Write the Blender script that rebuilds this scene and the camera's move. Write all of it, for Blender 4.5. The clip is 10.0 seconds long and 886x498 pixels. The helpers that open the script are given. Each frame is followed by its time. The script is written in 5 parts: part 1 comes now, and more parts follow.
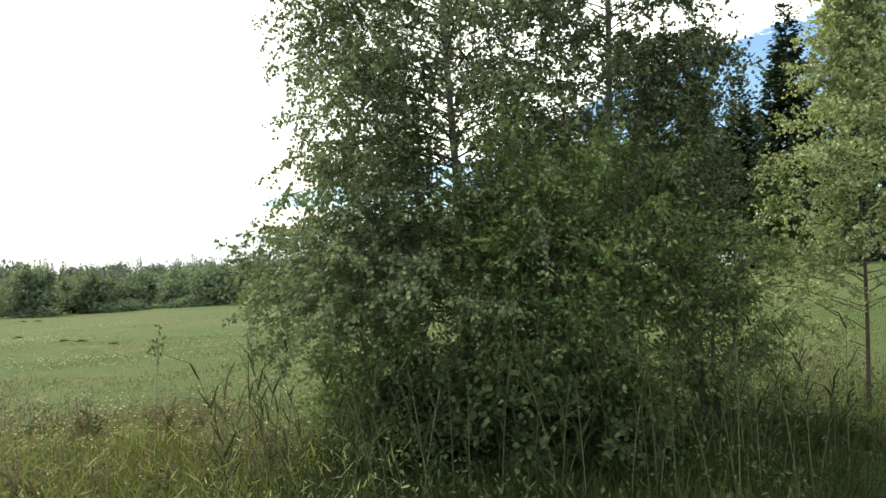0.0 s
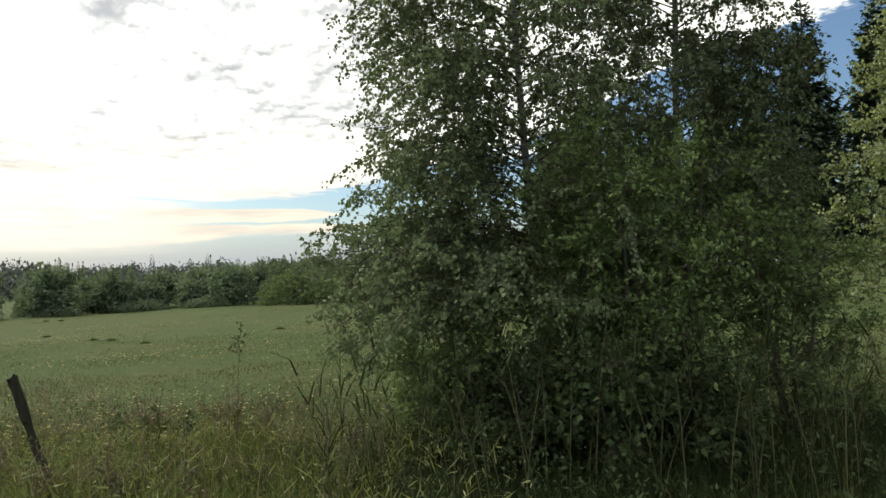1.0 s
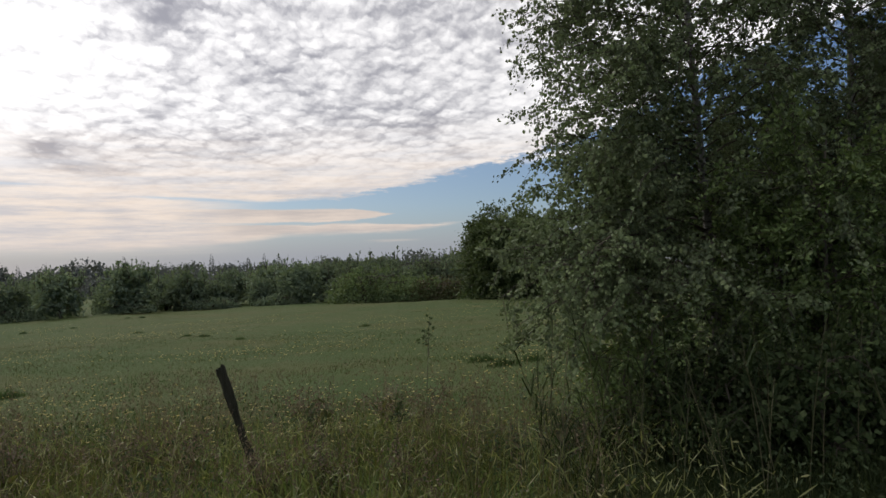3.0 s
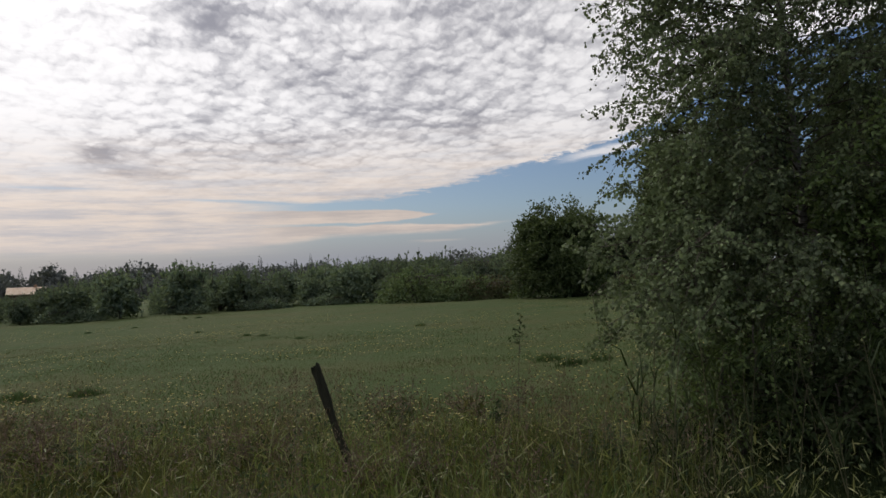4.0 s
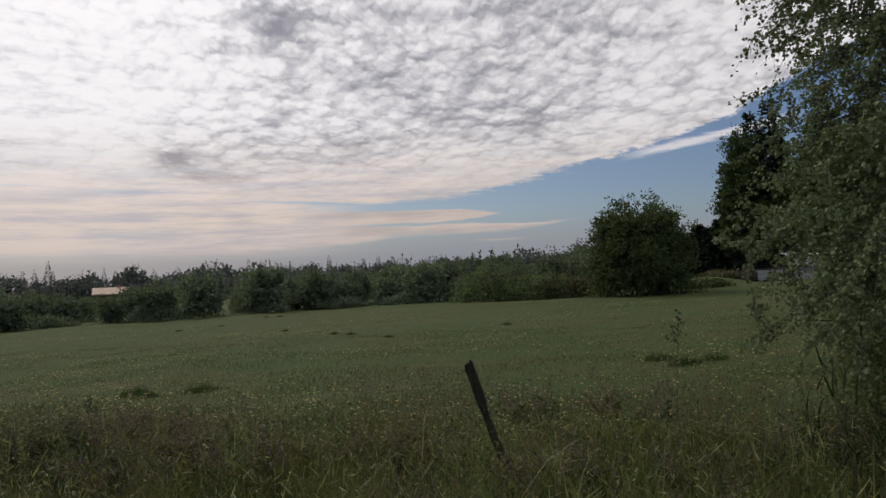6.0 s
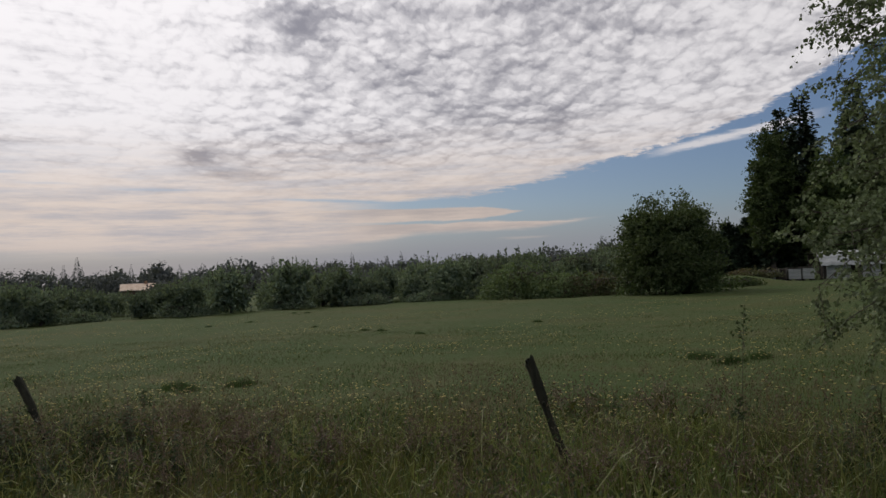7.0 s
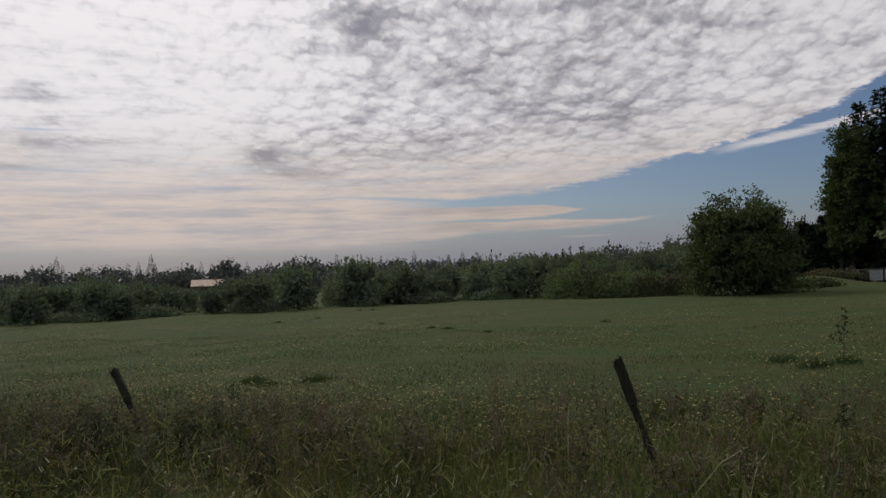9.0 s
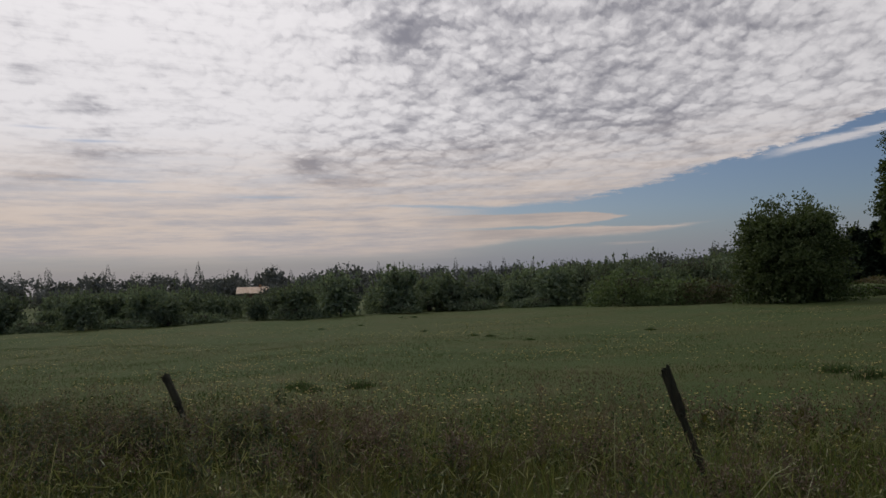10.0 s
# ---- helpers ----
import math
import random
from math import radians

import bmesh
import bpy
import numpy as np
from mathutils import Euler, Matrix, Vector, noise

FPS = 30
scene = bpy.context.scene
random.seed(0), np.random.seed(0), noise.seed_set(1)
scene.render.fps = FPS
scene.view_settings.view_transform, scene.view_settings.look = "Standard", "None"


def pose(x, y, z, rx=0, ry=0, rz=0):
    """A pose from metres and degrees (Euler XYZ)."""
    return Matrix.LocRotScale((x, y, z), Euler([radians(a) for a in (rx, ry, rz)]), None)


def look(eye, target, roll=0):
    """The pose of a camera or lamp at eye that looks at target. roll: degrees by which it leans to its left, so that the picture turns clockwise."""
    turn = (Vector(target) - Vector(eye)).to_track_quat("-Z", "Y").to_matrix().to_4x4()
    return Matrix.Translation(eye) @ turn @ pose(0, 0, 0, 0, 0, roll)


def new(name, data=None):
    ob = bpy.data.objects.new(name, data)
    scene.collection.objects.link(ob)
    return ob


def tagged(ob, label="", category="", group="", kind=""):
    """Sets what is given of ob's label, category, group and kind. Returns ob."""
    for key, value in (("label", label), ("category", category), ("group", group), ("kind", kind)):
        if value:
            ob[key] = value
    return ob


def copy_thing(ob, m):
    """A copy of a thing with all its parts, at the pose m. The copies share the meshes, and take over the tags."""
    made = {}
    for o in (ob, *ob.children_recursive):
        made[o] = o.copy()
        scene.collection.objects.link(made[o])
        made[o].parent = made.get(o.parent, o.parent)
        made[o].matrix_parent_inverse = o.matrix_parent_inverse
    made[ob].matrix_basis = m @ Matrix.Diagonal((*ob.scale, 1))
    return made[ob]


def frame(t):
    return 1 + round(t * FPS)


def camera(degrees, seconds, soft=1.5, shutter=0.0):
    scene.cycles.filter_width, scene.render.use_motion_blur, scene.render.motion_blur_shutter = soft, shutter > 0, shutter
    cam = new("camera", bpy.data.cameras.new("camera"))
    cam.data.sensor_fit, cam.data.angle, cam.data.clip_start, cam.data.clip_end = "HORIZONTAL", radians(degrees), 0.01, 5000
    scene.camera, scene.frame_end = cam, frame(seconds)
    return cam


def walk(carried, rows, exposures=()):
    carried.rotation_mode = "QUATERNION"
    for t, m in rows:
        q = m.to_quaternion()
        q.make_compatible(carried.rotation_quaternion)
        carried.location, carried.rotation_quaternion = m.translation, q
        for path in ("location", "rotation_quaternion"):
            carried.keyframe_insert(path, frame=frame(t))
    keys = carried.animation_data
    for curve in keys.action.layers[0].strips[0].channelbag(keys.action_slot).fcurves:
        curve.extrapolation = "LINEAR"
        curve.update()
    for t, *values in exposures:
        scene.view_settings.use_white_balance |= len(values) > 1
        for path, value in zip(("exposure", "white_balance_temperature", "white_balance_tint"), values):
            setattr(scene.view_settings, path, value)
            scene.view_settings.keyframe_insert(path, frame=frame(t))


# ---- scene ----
cam = camera(62.8, 10.0)
PATH = [
    (0, (0.559, 0.516, 1.696), (0.543, 2.515, 1.751), -2.1),
    (0.5, (0.248, 0.496, 1.687), (0.225, 2.495, 1.746), -2.0),
    (1, (-0.022, 0.487, 1.691), (-0.063, 2.486, 1.75), -2.0),
    (1.5, (-0.306, 0.494, 1.691), (-0.382, 2.492, 1.751), -2.0),
    (2, (-0.61, 0.489, 1.683), (-0.708, 2.486, 1.746), -1.9),
    (2.5, (-0.918, 0.453, 1.682), (-1.046, 2.448, 1.744), -1.9),
    (4, (-1.567, 0.414, 1.683), (-1.861, 2.391, 1.749), -2.3),
    (4.5, (-1.74, 0.426, 1.686), (-2.085, 2.395, 1.754), -2.5),
    (5, (-1.921, 0.443, 1.683), (-2.304, 2.405, 1.752), -2.6),
    (5.5, (-2.101, 0.437, 1.69), (-2.53, 2.39, 1.761), -2.6),
    (7, (-2.591, 0.425, 1.663), (-3.117, 2.354, 1.731), -2.3),
    (7.5, (-2.673, 0.404, 1.663), (-3.233, 2.323, 1.729), -2.1),
    (8, (-2.746, 0.382, 1.669), (-3.349, 2.287, 1.732), -2.0),
    (8.5, (-2.781, 0.375, 1.666), (-3.427, 2.266, 1.73), -2.0),
    (9, (-2.781, 0.364, 1.674), (-3.466, 2.241, 1.743), -1.9),
    (9.5, (-2.802, 0.36, 1.672), (-3.532, 2.22, 1.752), -1.8),
    (10, (-2.797, 0.34, 1.677), (-3.587, 2.175, 1.77), -1.9),
]
# The camera drifts along a field edge, then stops and turns to its left.
EXPOSURES = [(0, 1.86, 7050, -3), (0.5, 1.41, 7000, -2), (1, 0.94, 6900, 0), (1.5, 0.66, 6750, 3), (2, 0.49, 6650, 6), (2.5, 0.36, 6550, 8),
             (4, 0.02, 6500, 10), (5, -0.08, 6500, 11), (7, -0.19, 6500, 12), (8, -0.24, 6500, 12), (9, -0.34, 6500, 12), (10, -0.41, 6500, 12)]
walk(cam, [(t, look(eye, aim, roll)) for t, eye, aim, roll in PATH], EXPOSURES)

# ---------------------------------------------------------------- world and sun
SUN_AZ, SUN_EL = -46.0, 40.0


def direction(az, el):
    a, e = radians(az), radians(el)
    return Vector((math.sin(a) * math.cos(e), math.cos(a) * math.cos(e), math.sin(e)))


class Nodes:
    """Short hand for node trees."""

    def __init__(self, tree):
        self.tree = tree
        tree.nodes.clear()

    def put(self, socket, value):
        if isinstance(value, bpy.types.NodeSocket):
            self.tree.links.new(value, socket)
        elif isinstance(value, (tuple, list)) and len(value) == 3 and socket.type == "RGBA":
            socket.default_value = (*value, 1)
        else:
            socket.default_value = value

    def node(self, kind, **inputs):
        n = self.tree.nodes.new(kind)
        for key, value in inputs.items():
            self.put(n.inputs[key.replace("_", " ")], value)
        return n

    def math(self, op, a, b=0.0, c=0.0, clamp=False):
        n = self.tree.nodes.new("ShaderNodeMath")
        n.operation, n.use_clamp = op, clamp
        for s, v in zip(n.inputs, (a, b, c)):
            self.put(s, v)
        return n.outputs[0]

    def vec(self, op, a, b=(0, 0, 0)):
        n = self.tree.nodes.new("ShaderNodeVectorMath")
        n.operation = op
        self.put(n.inputs[0], a)
        if op == "SCALE":
            self.put(n.inputs["Scale"], b)
        else:
            self.put(n.inputs[1], b)
        return n.outputs["Value" if op == "DOT_PRODUCT" else "Vector"]

    def xyz(self, x=0.0, y=0.0, z=0.0):
        return self.node("ShaderNodeCombineXYZ", X=x, Y=y, Z=z).outputs[0]

    def mix(self, fac, a, b, mode="MIX"):
        n = self.tree.nodes.new("ShaderNodeMix")
        n.data_type, n.blend_type = "RGBA", mode
        self.put(n.inputs[0], fac)
        self.put(n.inputs[6], a)
        self.put(n.inputs[7], b)
        return n.outputs[2]

    def step(self, x, lo, hi, to_lo=0.0, to_hi=1.0):
        n = self.tree.nodes.new("ShaderNodeMapRange")
        n.interpolation_type = "SMOOTHSTEP"
        for s, v in zip(n.inputs, (x, lo, hi, to_lo, to_hi)):
            self.put(s, v)
        return n.outputs[0]

    def noise(self, vector, scale, detail=3.0, rough=0.55, distort=0.0):
        return self.node("ShaderNodeTexNoise", Vector=vector, Scale=scale, Detail=detail, Roughness=rough,
                         Distortion=distort).outputs["Fac"]

    def bump(self, height, strength=0.3, distance=0.02):
        return self.node("ShaderNodeBump", Height=height, Strength=strength, Distance=distance).outputs[0]


world = bpy.data.worlds.new("sky")
scene.world = world
world.use_nodes = True
N = Nodes(world.node_tree)
where = N.node("ShaderNodeTexCoord").outputs["Generated"]
parts = N.node("ShaderNodeSeparateXYZ", Vector=where)
dx, dy, dz = parts.outputs
az = N.math("MULTIPLY", N.math("ARCTAN2", dx, dy), 180 / math.pi)
el = N.math("MULTIPLY", N.math("ARCSINE", dz), 180 / math.pi)
# cloud cells grow and rows part with height over the horizon
rise_el = N.math("MAXIMUM", el, 0.0)
plane = N.xyz(N.math("DIVIDE", N.math("ADD", az, 14.0), N.math("ADD", N.math("MULTIPLY", rise_el, 0.012), 1.4)),
              N.math("DIVIDE", N.math("LOGARITHM", N.math("ADD", N.math("MULTIPLY", rise_el, 0.085), 0.03), math.e), 0.066))

clear = N.tree.nodes.new("ShaderNodeTexSky")
clear.sky_type, clear.sun_disc = "NISHITA", False
clear.sun_elevation, clear.sun_rotation = radians(SUN_EL), radians(SUN_AZ)
blue = N.mix(1.0, N.vec("SCALE", clear.outputs[0], 0.085), (0.53, 0.60, 0.73), "MULTIPLY")

# altocumulus sheet: puffs in wavering rows, lit from the sun's side, with larger grey patches
bend_at = N.node("ShaderNodeTexNoise", Vector=plane, Scale=0.22, Detail=2.0).outputs["Color"]
row_at = N.vec("ADD", plane, N.vec("SCALE", N.vec("SUBTRACT", bend_at, (0.5, 0.5, 0.5)), 1.3))
crumple = N.node("ShaderNodeTexNoise", Vector=plane, Scale=1.7, Detail=3.0).outputs["Color"]
row_at = N.vec("ADD", row_at, N.vec("SCALE", N.vec("SUBTRACT", crumple, (0.5, 0.5, 0.5)), 0.7))


def thickness(at):
    """How thick the sheet is: rounded cells of two sizes, torn by finer noise."""
    total = 0.0
    for size, share in ((0.85, 0.95), (1.9, 0.40)):
        puff = N.tree.nodes.new("ShaderNodeTexVoronoi")
        puff.feature = "SMOOTH_F1"
        for key, value in (("Vector", at), ("Scale", size), ("Smoothness", 0.22), ("Randomness", 0.9)):
            N.put(puff.inputs[key], value)
        total = N.math("ADD", total, N.math("MULTIPLY", N.math("SUBTRACT", 0.62, puff.outputs["Distance"]), share))
    return N.math("ADD", total, N.math("MULTIPLY", N.math("SUBTRACT", N.noise(at, 1.5, 6.0, 0.68), 0.5), 0.60))


thick_here = thickness(row_at)
relief = N.math("SUBTRACT", thick_here, thickness(N.vec("ADD", row_at, (-0.05, 0.24, 0.0))))
cells = N.math("ADD", thick_here, 0.5)
patches = N.noise(plane, 0.16, 3.0, 0.5, 0.4)
sunward = N.math("MAXIMUM", N.vec("DOT_PRODUCT", where, tuple(direction(SUN_AZ, SUN_EL))), 0.0)
glow = N.math("POWER", sunward, 7.0)
shade = N.math("ADD", N.math("MULTIPLY", thick_here, 0.80), N.math("MULTIPLY", relief, 0.85))
shade = N.math("MULTIPLY", shade, N.math("MULTIPLY", N.step(el, 5.0, 11.0, 0.45, 1.0), N.step(az, -44, -28, 0.6, 1.0)))
grey_core = N.math("MULTIPLY", N.step(az, -36, -24), N.math("SUBTRACT", 1.0, N.step(az, -8, 10)))
grey_core = N.math("MULTIPLY", grey_core, N.step(el, 7.0, 11.0))
light = N.math("ADD", N.math("ADD", N.step(az, -42, -26, 0.86, 0.70), shade), N.math("MULTIPLY", N.math("SUBTRACT", patches, 0.5), N.step(az, -42, -26, 0.35, 1.0)))
light = N.math("SUBTRACT", light, N.math("MULTIPLY", grey_core, 0.33))
for p_az, p_el, w_az, w_el, deep in ((-33.6, 9.4, 1.5, 0.75, 1.25), (-31.2, 8.1, 2.2, 0.32, 0.9), (-25.7, 19.1, 1.8, 1.0, 0.8), (-48.6, 10.0, 2.6, 0.6, 0.8),
                                     (-49.2, 13.2, 1.4, 0.6, 0.7), (-51.3, 8.2, 2.6, 0.4, 0.6), (-53.3, 15.4, 1.2, 0.5, 0.6)):
    da = N.math("DIVIDE", N.math("SUBTRACT", az, p_az), w_az)
    de = N.math("DIVIDE", N.math("SUBTRACT", el, p_el), w_el)
    near = N.math("EXPONENT", N.math("MULTIPLY", N.math("ADD", N.math("MULTIPLY", da, da), N.math("MULTIPLY", de, de)), -0.7))
    near = N.math("MULTIPLY", near, N.step(cells, 0.30, 0.62, 0.35, 1.0))
    light = N.math("SUBTRACT", light, N.math("MULTIPLY", near, deep))
combed = N.noise(N.xyz(N.math("MULTIPLY", az, 0.16), N.math("MULTIPLY", el, 1.5)), 1.0, 5.0, 0.62)
light = N.math("ADD", light, N.math("MULTIPLY", N.math("SUBTRACT", combed, 0.5), N.step(az, -46, -28, 1.5, 0.2)))
light = N.math("ADD", light, N.math("MULTIPLY", glow, 0.15))
light = N.step(light, -0.35, 1.20)
sheet = N.mix(light, (0.27, 0.27, 0.31), (0.84, 0.825, 0.835))
warm = N.math("SUBTRACT", 1.0, N.step(el, 4.5, 13.0))
streaks = N.noise(N.xyz(N.math("MULTIPLY", az, 0.10), N.math("MULTIPLY", el, 1.1)), 1.0, 6.0, 0.66)
sheet = N.mix(N.math("MULTIPLY", warm, 0.82), sheet, N.mix(N.step(streaks, 0.34, 0.62), (0.42, 0.395, 0.405), (0.68, 0.565, 0.475)))
dusky = N.math("MULTIPLY", N.math("SUBTRACT", 1.0, N.step(el, 1.0, 4.5)), 0.5)
sheet = N.mix(dusky, sheet, (0.41, 0.39, 0.41))
sheet = N.mix(1.0, sheet, N.node("ShaderNodeCombineColor", Red=N.math("ADD", 1.0, N.math("MULTIPLY", glow, 0.46)),
                                 Green=N.math("ADD", 1.0, N.math("MULTIPLY", glow, 0.455)),
                                 Blue=N.math("ADD", 1.0, N.math("MULTIPLY", glow, 0.455))).outputs[0], "MULTIPLY")

# where the sheet ends: a ragged edge that climbs as it goes round
ragged = N.math("SUBTRACT", N.noise(N.vec("MULTIPLY", row_at, (0.7, 1.5, 1)), 1.3, 6.0, 0.7), 0.5)
wide = N.noise(N.xyz(N.math("MULTIPLY", az, 0.035), N.math("MULTIPLY", el, 0.9)), 1.0, 4.0, 0.6)
wisps = N.math("MULTIPLY", N.math("SUBTRACT", wide, 0.5), 2.6)
fringe = N.math("SUBTRACT", N.noise(N.xyz(N.math("MULTIPLY", az, 0.28), N.math("MULTIPLY", el, 2.2)), 1.0, 5.0, 0.65), 0.5)


def polyline(first, start_slope, *bends):
    """Elevation along the azimuth: a line that changes its slope at each bend."""
    at, value = first
    line = N.math("ADD", value, N.math("MULTIPLY", N.math("SUBTRACT", az, at), start_slope))
    slope = start_slope
    for bend_az, new_slope in bends:
        line = N.math("ADD", line, N.math("MULTIPLY", N.math("MAXIMUM", N.math("SUBTRACT", az, bend_az), 0.0), new_slope - slope))
        slope = new_slope
    return line


def between(x, lo, hi, soft):
    return N.math("MULTIPLY", N.step(x, lo - soft, lo + soft), N.math("SUBTRACT", 1.0, N.step(x, hi - soft, hi + soft)))


edge = polyline((-19.0, 5.75), -0.05, (-19.0, 0.06), (-13.6, 0.11), (-9.5, 0.22), (-4.3, 0.20), (2.0, 0.255), (8.6, 0.56), (12.8, 0.46), (15.8, 0.20), (40.0, 0.10))
edge = N.math("MINIMUM", N.math("MAXIMUM", edge, 5.7), 30.0)
over = N.math("ADD", N.math("SUBTRACT", el, edge), N.math("MULTIPLY", N.math("ADD", ragged, N.math("MULTIPLY", fringe, 0.8)), N.step(az, -24, 2, 0.35, 2.1)))
covered = N.step(over, -0.22, 0.30)
# the far left, where sheet and low layer run into one another
merged = N.math("MULTIPLY", N.math("SUBTRACT", 1.0, N.step(az, -27, -17)), N.step(N.math("ADD", el, N.math("MULTIPLY", wisps, 0.6)), 1.4, 3.4))
merged = N.math("MULTIPLY", merged, N.step(az, -125.0, -95.0))
covered = N.math("MAXIMUM", covered, merged)
# thin dark threads where the sheet frays out
for t_el, t_slope, from_az, to_az, thick, deep in ((5.92, -0.05, -29.0, -14.0, 0.10, 0.75), (6.95, -0.02, -41.0, -33.0, 0.10, 0.5), (8.1, 0.0, -53.0, -44.0, 0.12, 0.5),
                                                   (10.9, 0.01, -52.0, -46.0, 0.10, 0.6), (11.6, 0.0, -55.0, -50.0, 0.10, 0.5), (7.4, 0.0, -47.0, -41.0, 0.10, 0.4)):
    off = N.math("SUBTRACT", N.math("ADD", el, N.math("MULTIPLY", fringe, 0.35)), N.math("ADD", t_el, N.math("MULTIPLY", N.math("SUBTRACT", az, from_az + 7.0), t_slope)))
    off = N.math("DIVIDE", off, thick)
    line = N.math("EXPONENT", N.math("MULTIPLY", N.math("MULTIPLY", off, off), -1.0))
    line = N.math("MULTIPLY", line, between(az, from_az + 1.5, to_az - 1.5, 1.5))
    covered = N.math("MULTIPLY", covered, N.math("SUBTRACT", 1.0, N.math("MULTIPLY", line, deep)))
# a thin torn strip just under the edge
strip = N.math("SUBTRACT", el, N.math("ADD", 8.55, N.math("MULTIPLY", N.math("SUBTRACT", az, 2.0), 0.145)))
strip = between(N.math("ADD", strip, N.math("MULTIPLY", fringe, 0.7)), -0.26, 0.26, 0.16)
strip = N.math("MULTIPLY", strip, N.math("MULTIPLY", between(az, 1.8, 12.0, 1.8), N.step(ragged, -0.25, 0.05, 0.45, 0.95)))
# the low warm layer: two tongues that thin out to a point
frayed = N.math("ADD", el, N.math("ADD", N.math("MULTIPLY", fringe, 0.45), N.math("MULTIPLY", wisps, 0.06)))
upper = N.math("SUBTRACT", frayed, polyline((-19.0, 4.72), -0.01, (-15.0, 0.0)))
upper_half = N.math("MINIMUM", N.math("MULTIPLY", N.math("SUBTRACT", -8.8, az), 0.16), 0.52)
upper = N.step(N.math("SUBTRACT", upper_half, N.math("ABSOLUTE", upper)), -0.06, 0.10)
lower_top = polyline((-19.0, 4.02), 0.0, (-11.0, -0.06), (-7.0, 0.045))
lower_floor = polyline((-40.0, 2.6), -0.02, (-29.6, 0.03), (-22.6, 0.115), (-17.3, 0.01), (-8.0, 0.13))
lower = N.math("MULTIPLY", N.math("SUBTRACT", 1.0, N.step(N.math("SUBTRACT", frayed, lower_top), -0.10, 0.06)),
               N.step(N.math("SUBTRACT", frayed, lower_floor), -0.22, 0.26))
lower = N.math("MULTIPLY", lower, N.math("SUBTRACT", 1.0, N.step(az, -6.0, -1.2)))
thread_gap = N.math("MULTIPLY", between(frayed, 4.02, 4.22, 0.08), N.math("SUBTRACT", 1.0, N.step(az, -24.0, -18.0)))
low = N.math("MAXIMUM", N.math("MAXIMUM", upper, lower), thread_gap)
scrap = N.math("MULTIPLY", between(frayed, 2.50, 2.68, 0.09), N.math("MULTIPLY", between(az, -10.5, -7.5, 1.2), 0.45))
low = N.math("MAXIMUM", low, scrap)
warm_layer = N.mix(N.step(N.math("ADD", wide, N.math("MULTIPLY", fringe, 0.5)), 0.30, 0.70), (0.47, 0.42, 0.40), (0.67, 0.57, 0.50))
haze = N.math("SUBTRACT", 1.0, N.step(el, 0.3, 5.6))
colour = N.mix(N.math("MULTIPLY", haze, 0.95), blue, N.mix(N.step(az, -42, -14), (0.37, 0.35, 0.365), (0.275, 0.290, 0.345)))
colour = N.mix(low, colour, warm_layer)
colour = N.mix(strip, colour, (0.70, 0.69, 0.71))
colour = N.mix(covered, colour, sheet)
back = N.node("ShaderNodeBackground", Color=colour, Strength=1.0)
N.tree.links.new(back.outputs[0], N.node("ShaderNodeOutputWorld").inputs[0])

sun = new("sun", bpy.data.lights.new("sun", "SUN"))
sun.data.energy, sun.data.angle, sun.data.color = 1.8, radians(9), (1.0, 0.95, 0.88)
sun.matrix_world = look(direction(SUN_AZ, SUN_EL) * 50, (0, 0, 0))


# ---------------------------------------------------------------- materials
def material(name):
    m = bpy.data.materials.new(name)
    m.use_nodes = True
    return m, Nodes(m.node_tree)


def finish(n, shader):
    n.tree.links.new(shader, n.node("ShaderNodeOutputMaterial").inputs[0])


def leafy(name, dark, mid, light, through_part=0.35, rough=0.5, patch=1.2, gloss=0.35, shine=(1.18, 1.18, 0.68)):
    """Foliage: every leaf its own tone, clouds of tone over the plant, light coming through."""
    m, n = material(name)
    chance = n.node("ShaderNodeNewGeometry").outputs["Random Per Island"]
    spot = n.node("ShaderNodeTexCoord").outputs["Object"]
    tone = n.noise(spot, patch, 3.0)
    col = n.mix(n.step(chance, 0.0, 0.6), dark, mid)
    col = n.mix(n.step(chance, 0.72, 1.0), col, light)
    col = n.mix(n.step(tone, 0.35, 0.68), col, n.mix(0.55, col, light))
    each = n.node("ShaderNodeObjectInfo").outputs["Random"]
    hsv = n.node("ShaderNodeHueSaturation", Color=col, Value=n.step(each, 0, 1, 0.82, 1.18), Hue=n.step(tone, 0.2, 0.8, 0.49, 0.51))
    col = hsv.outputs[0]
    body = n.node("ShaderNodeBsdfPrincipled", Base_Color=col, Roughness=rough, Specular_IOR_Level=gloss)
    glow_col = n.mix(1.0, col, shine, "MULTIPLY")
    thin = n.node("ShaderNodeBsdfTranslucent", Color=glow_col)
    mix = n.tree.nodes.new("ShaderNodeMixShader")
    n.put(mix.inputs[0], through_part)
    n.put(mix.inputs[1], body.outputs[0])
    n.put(mix.inputs[2], thin.outputs[0])
    finish(n, mix.outputs[0])
    return m


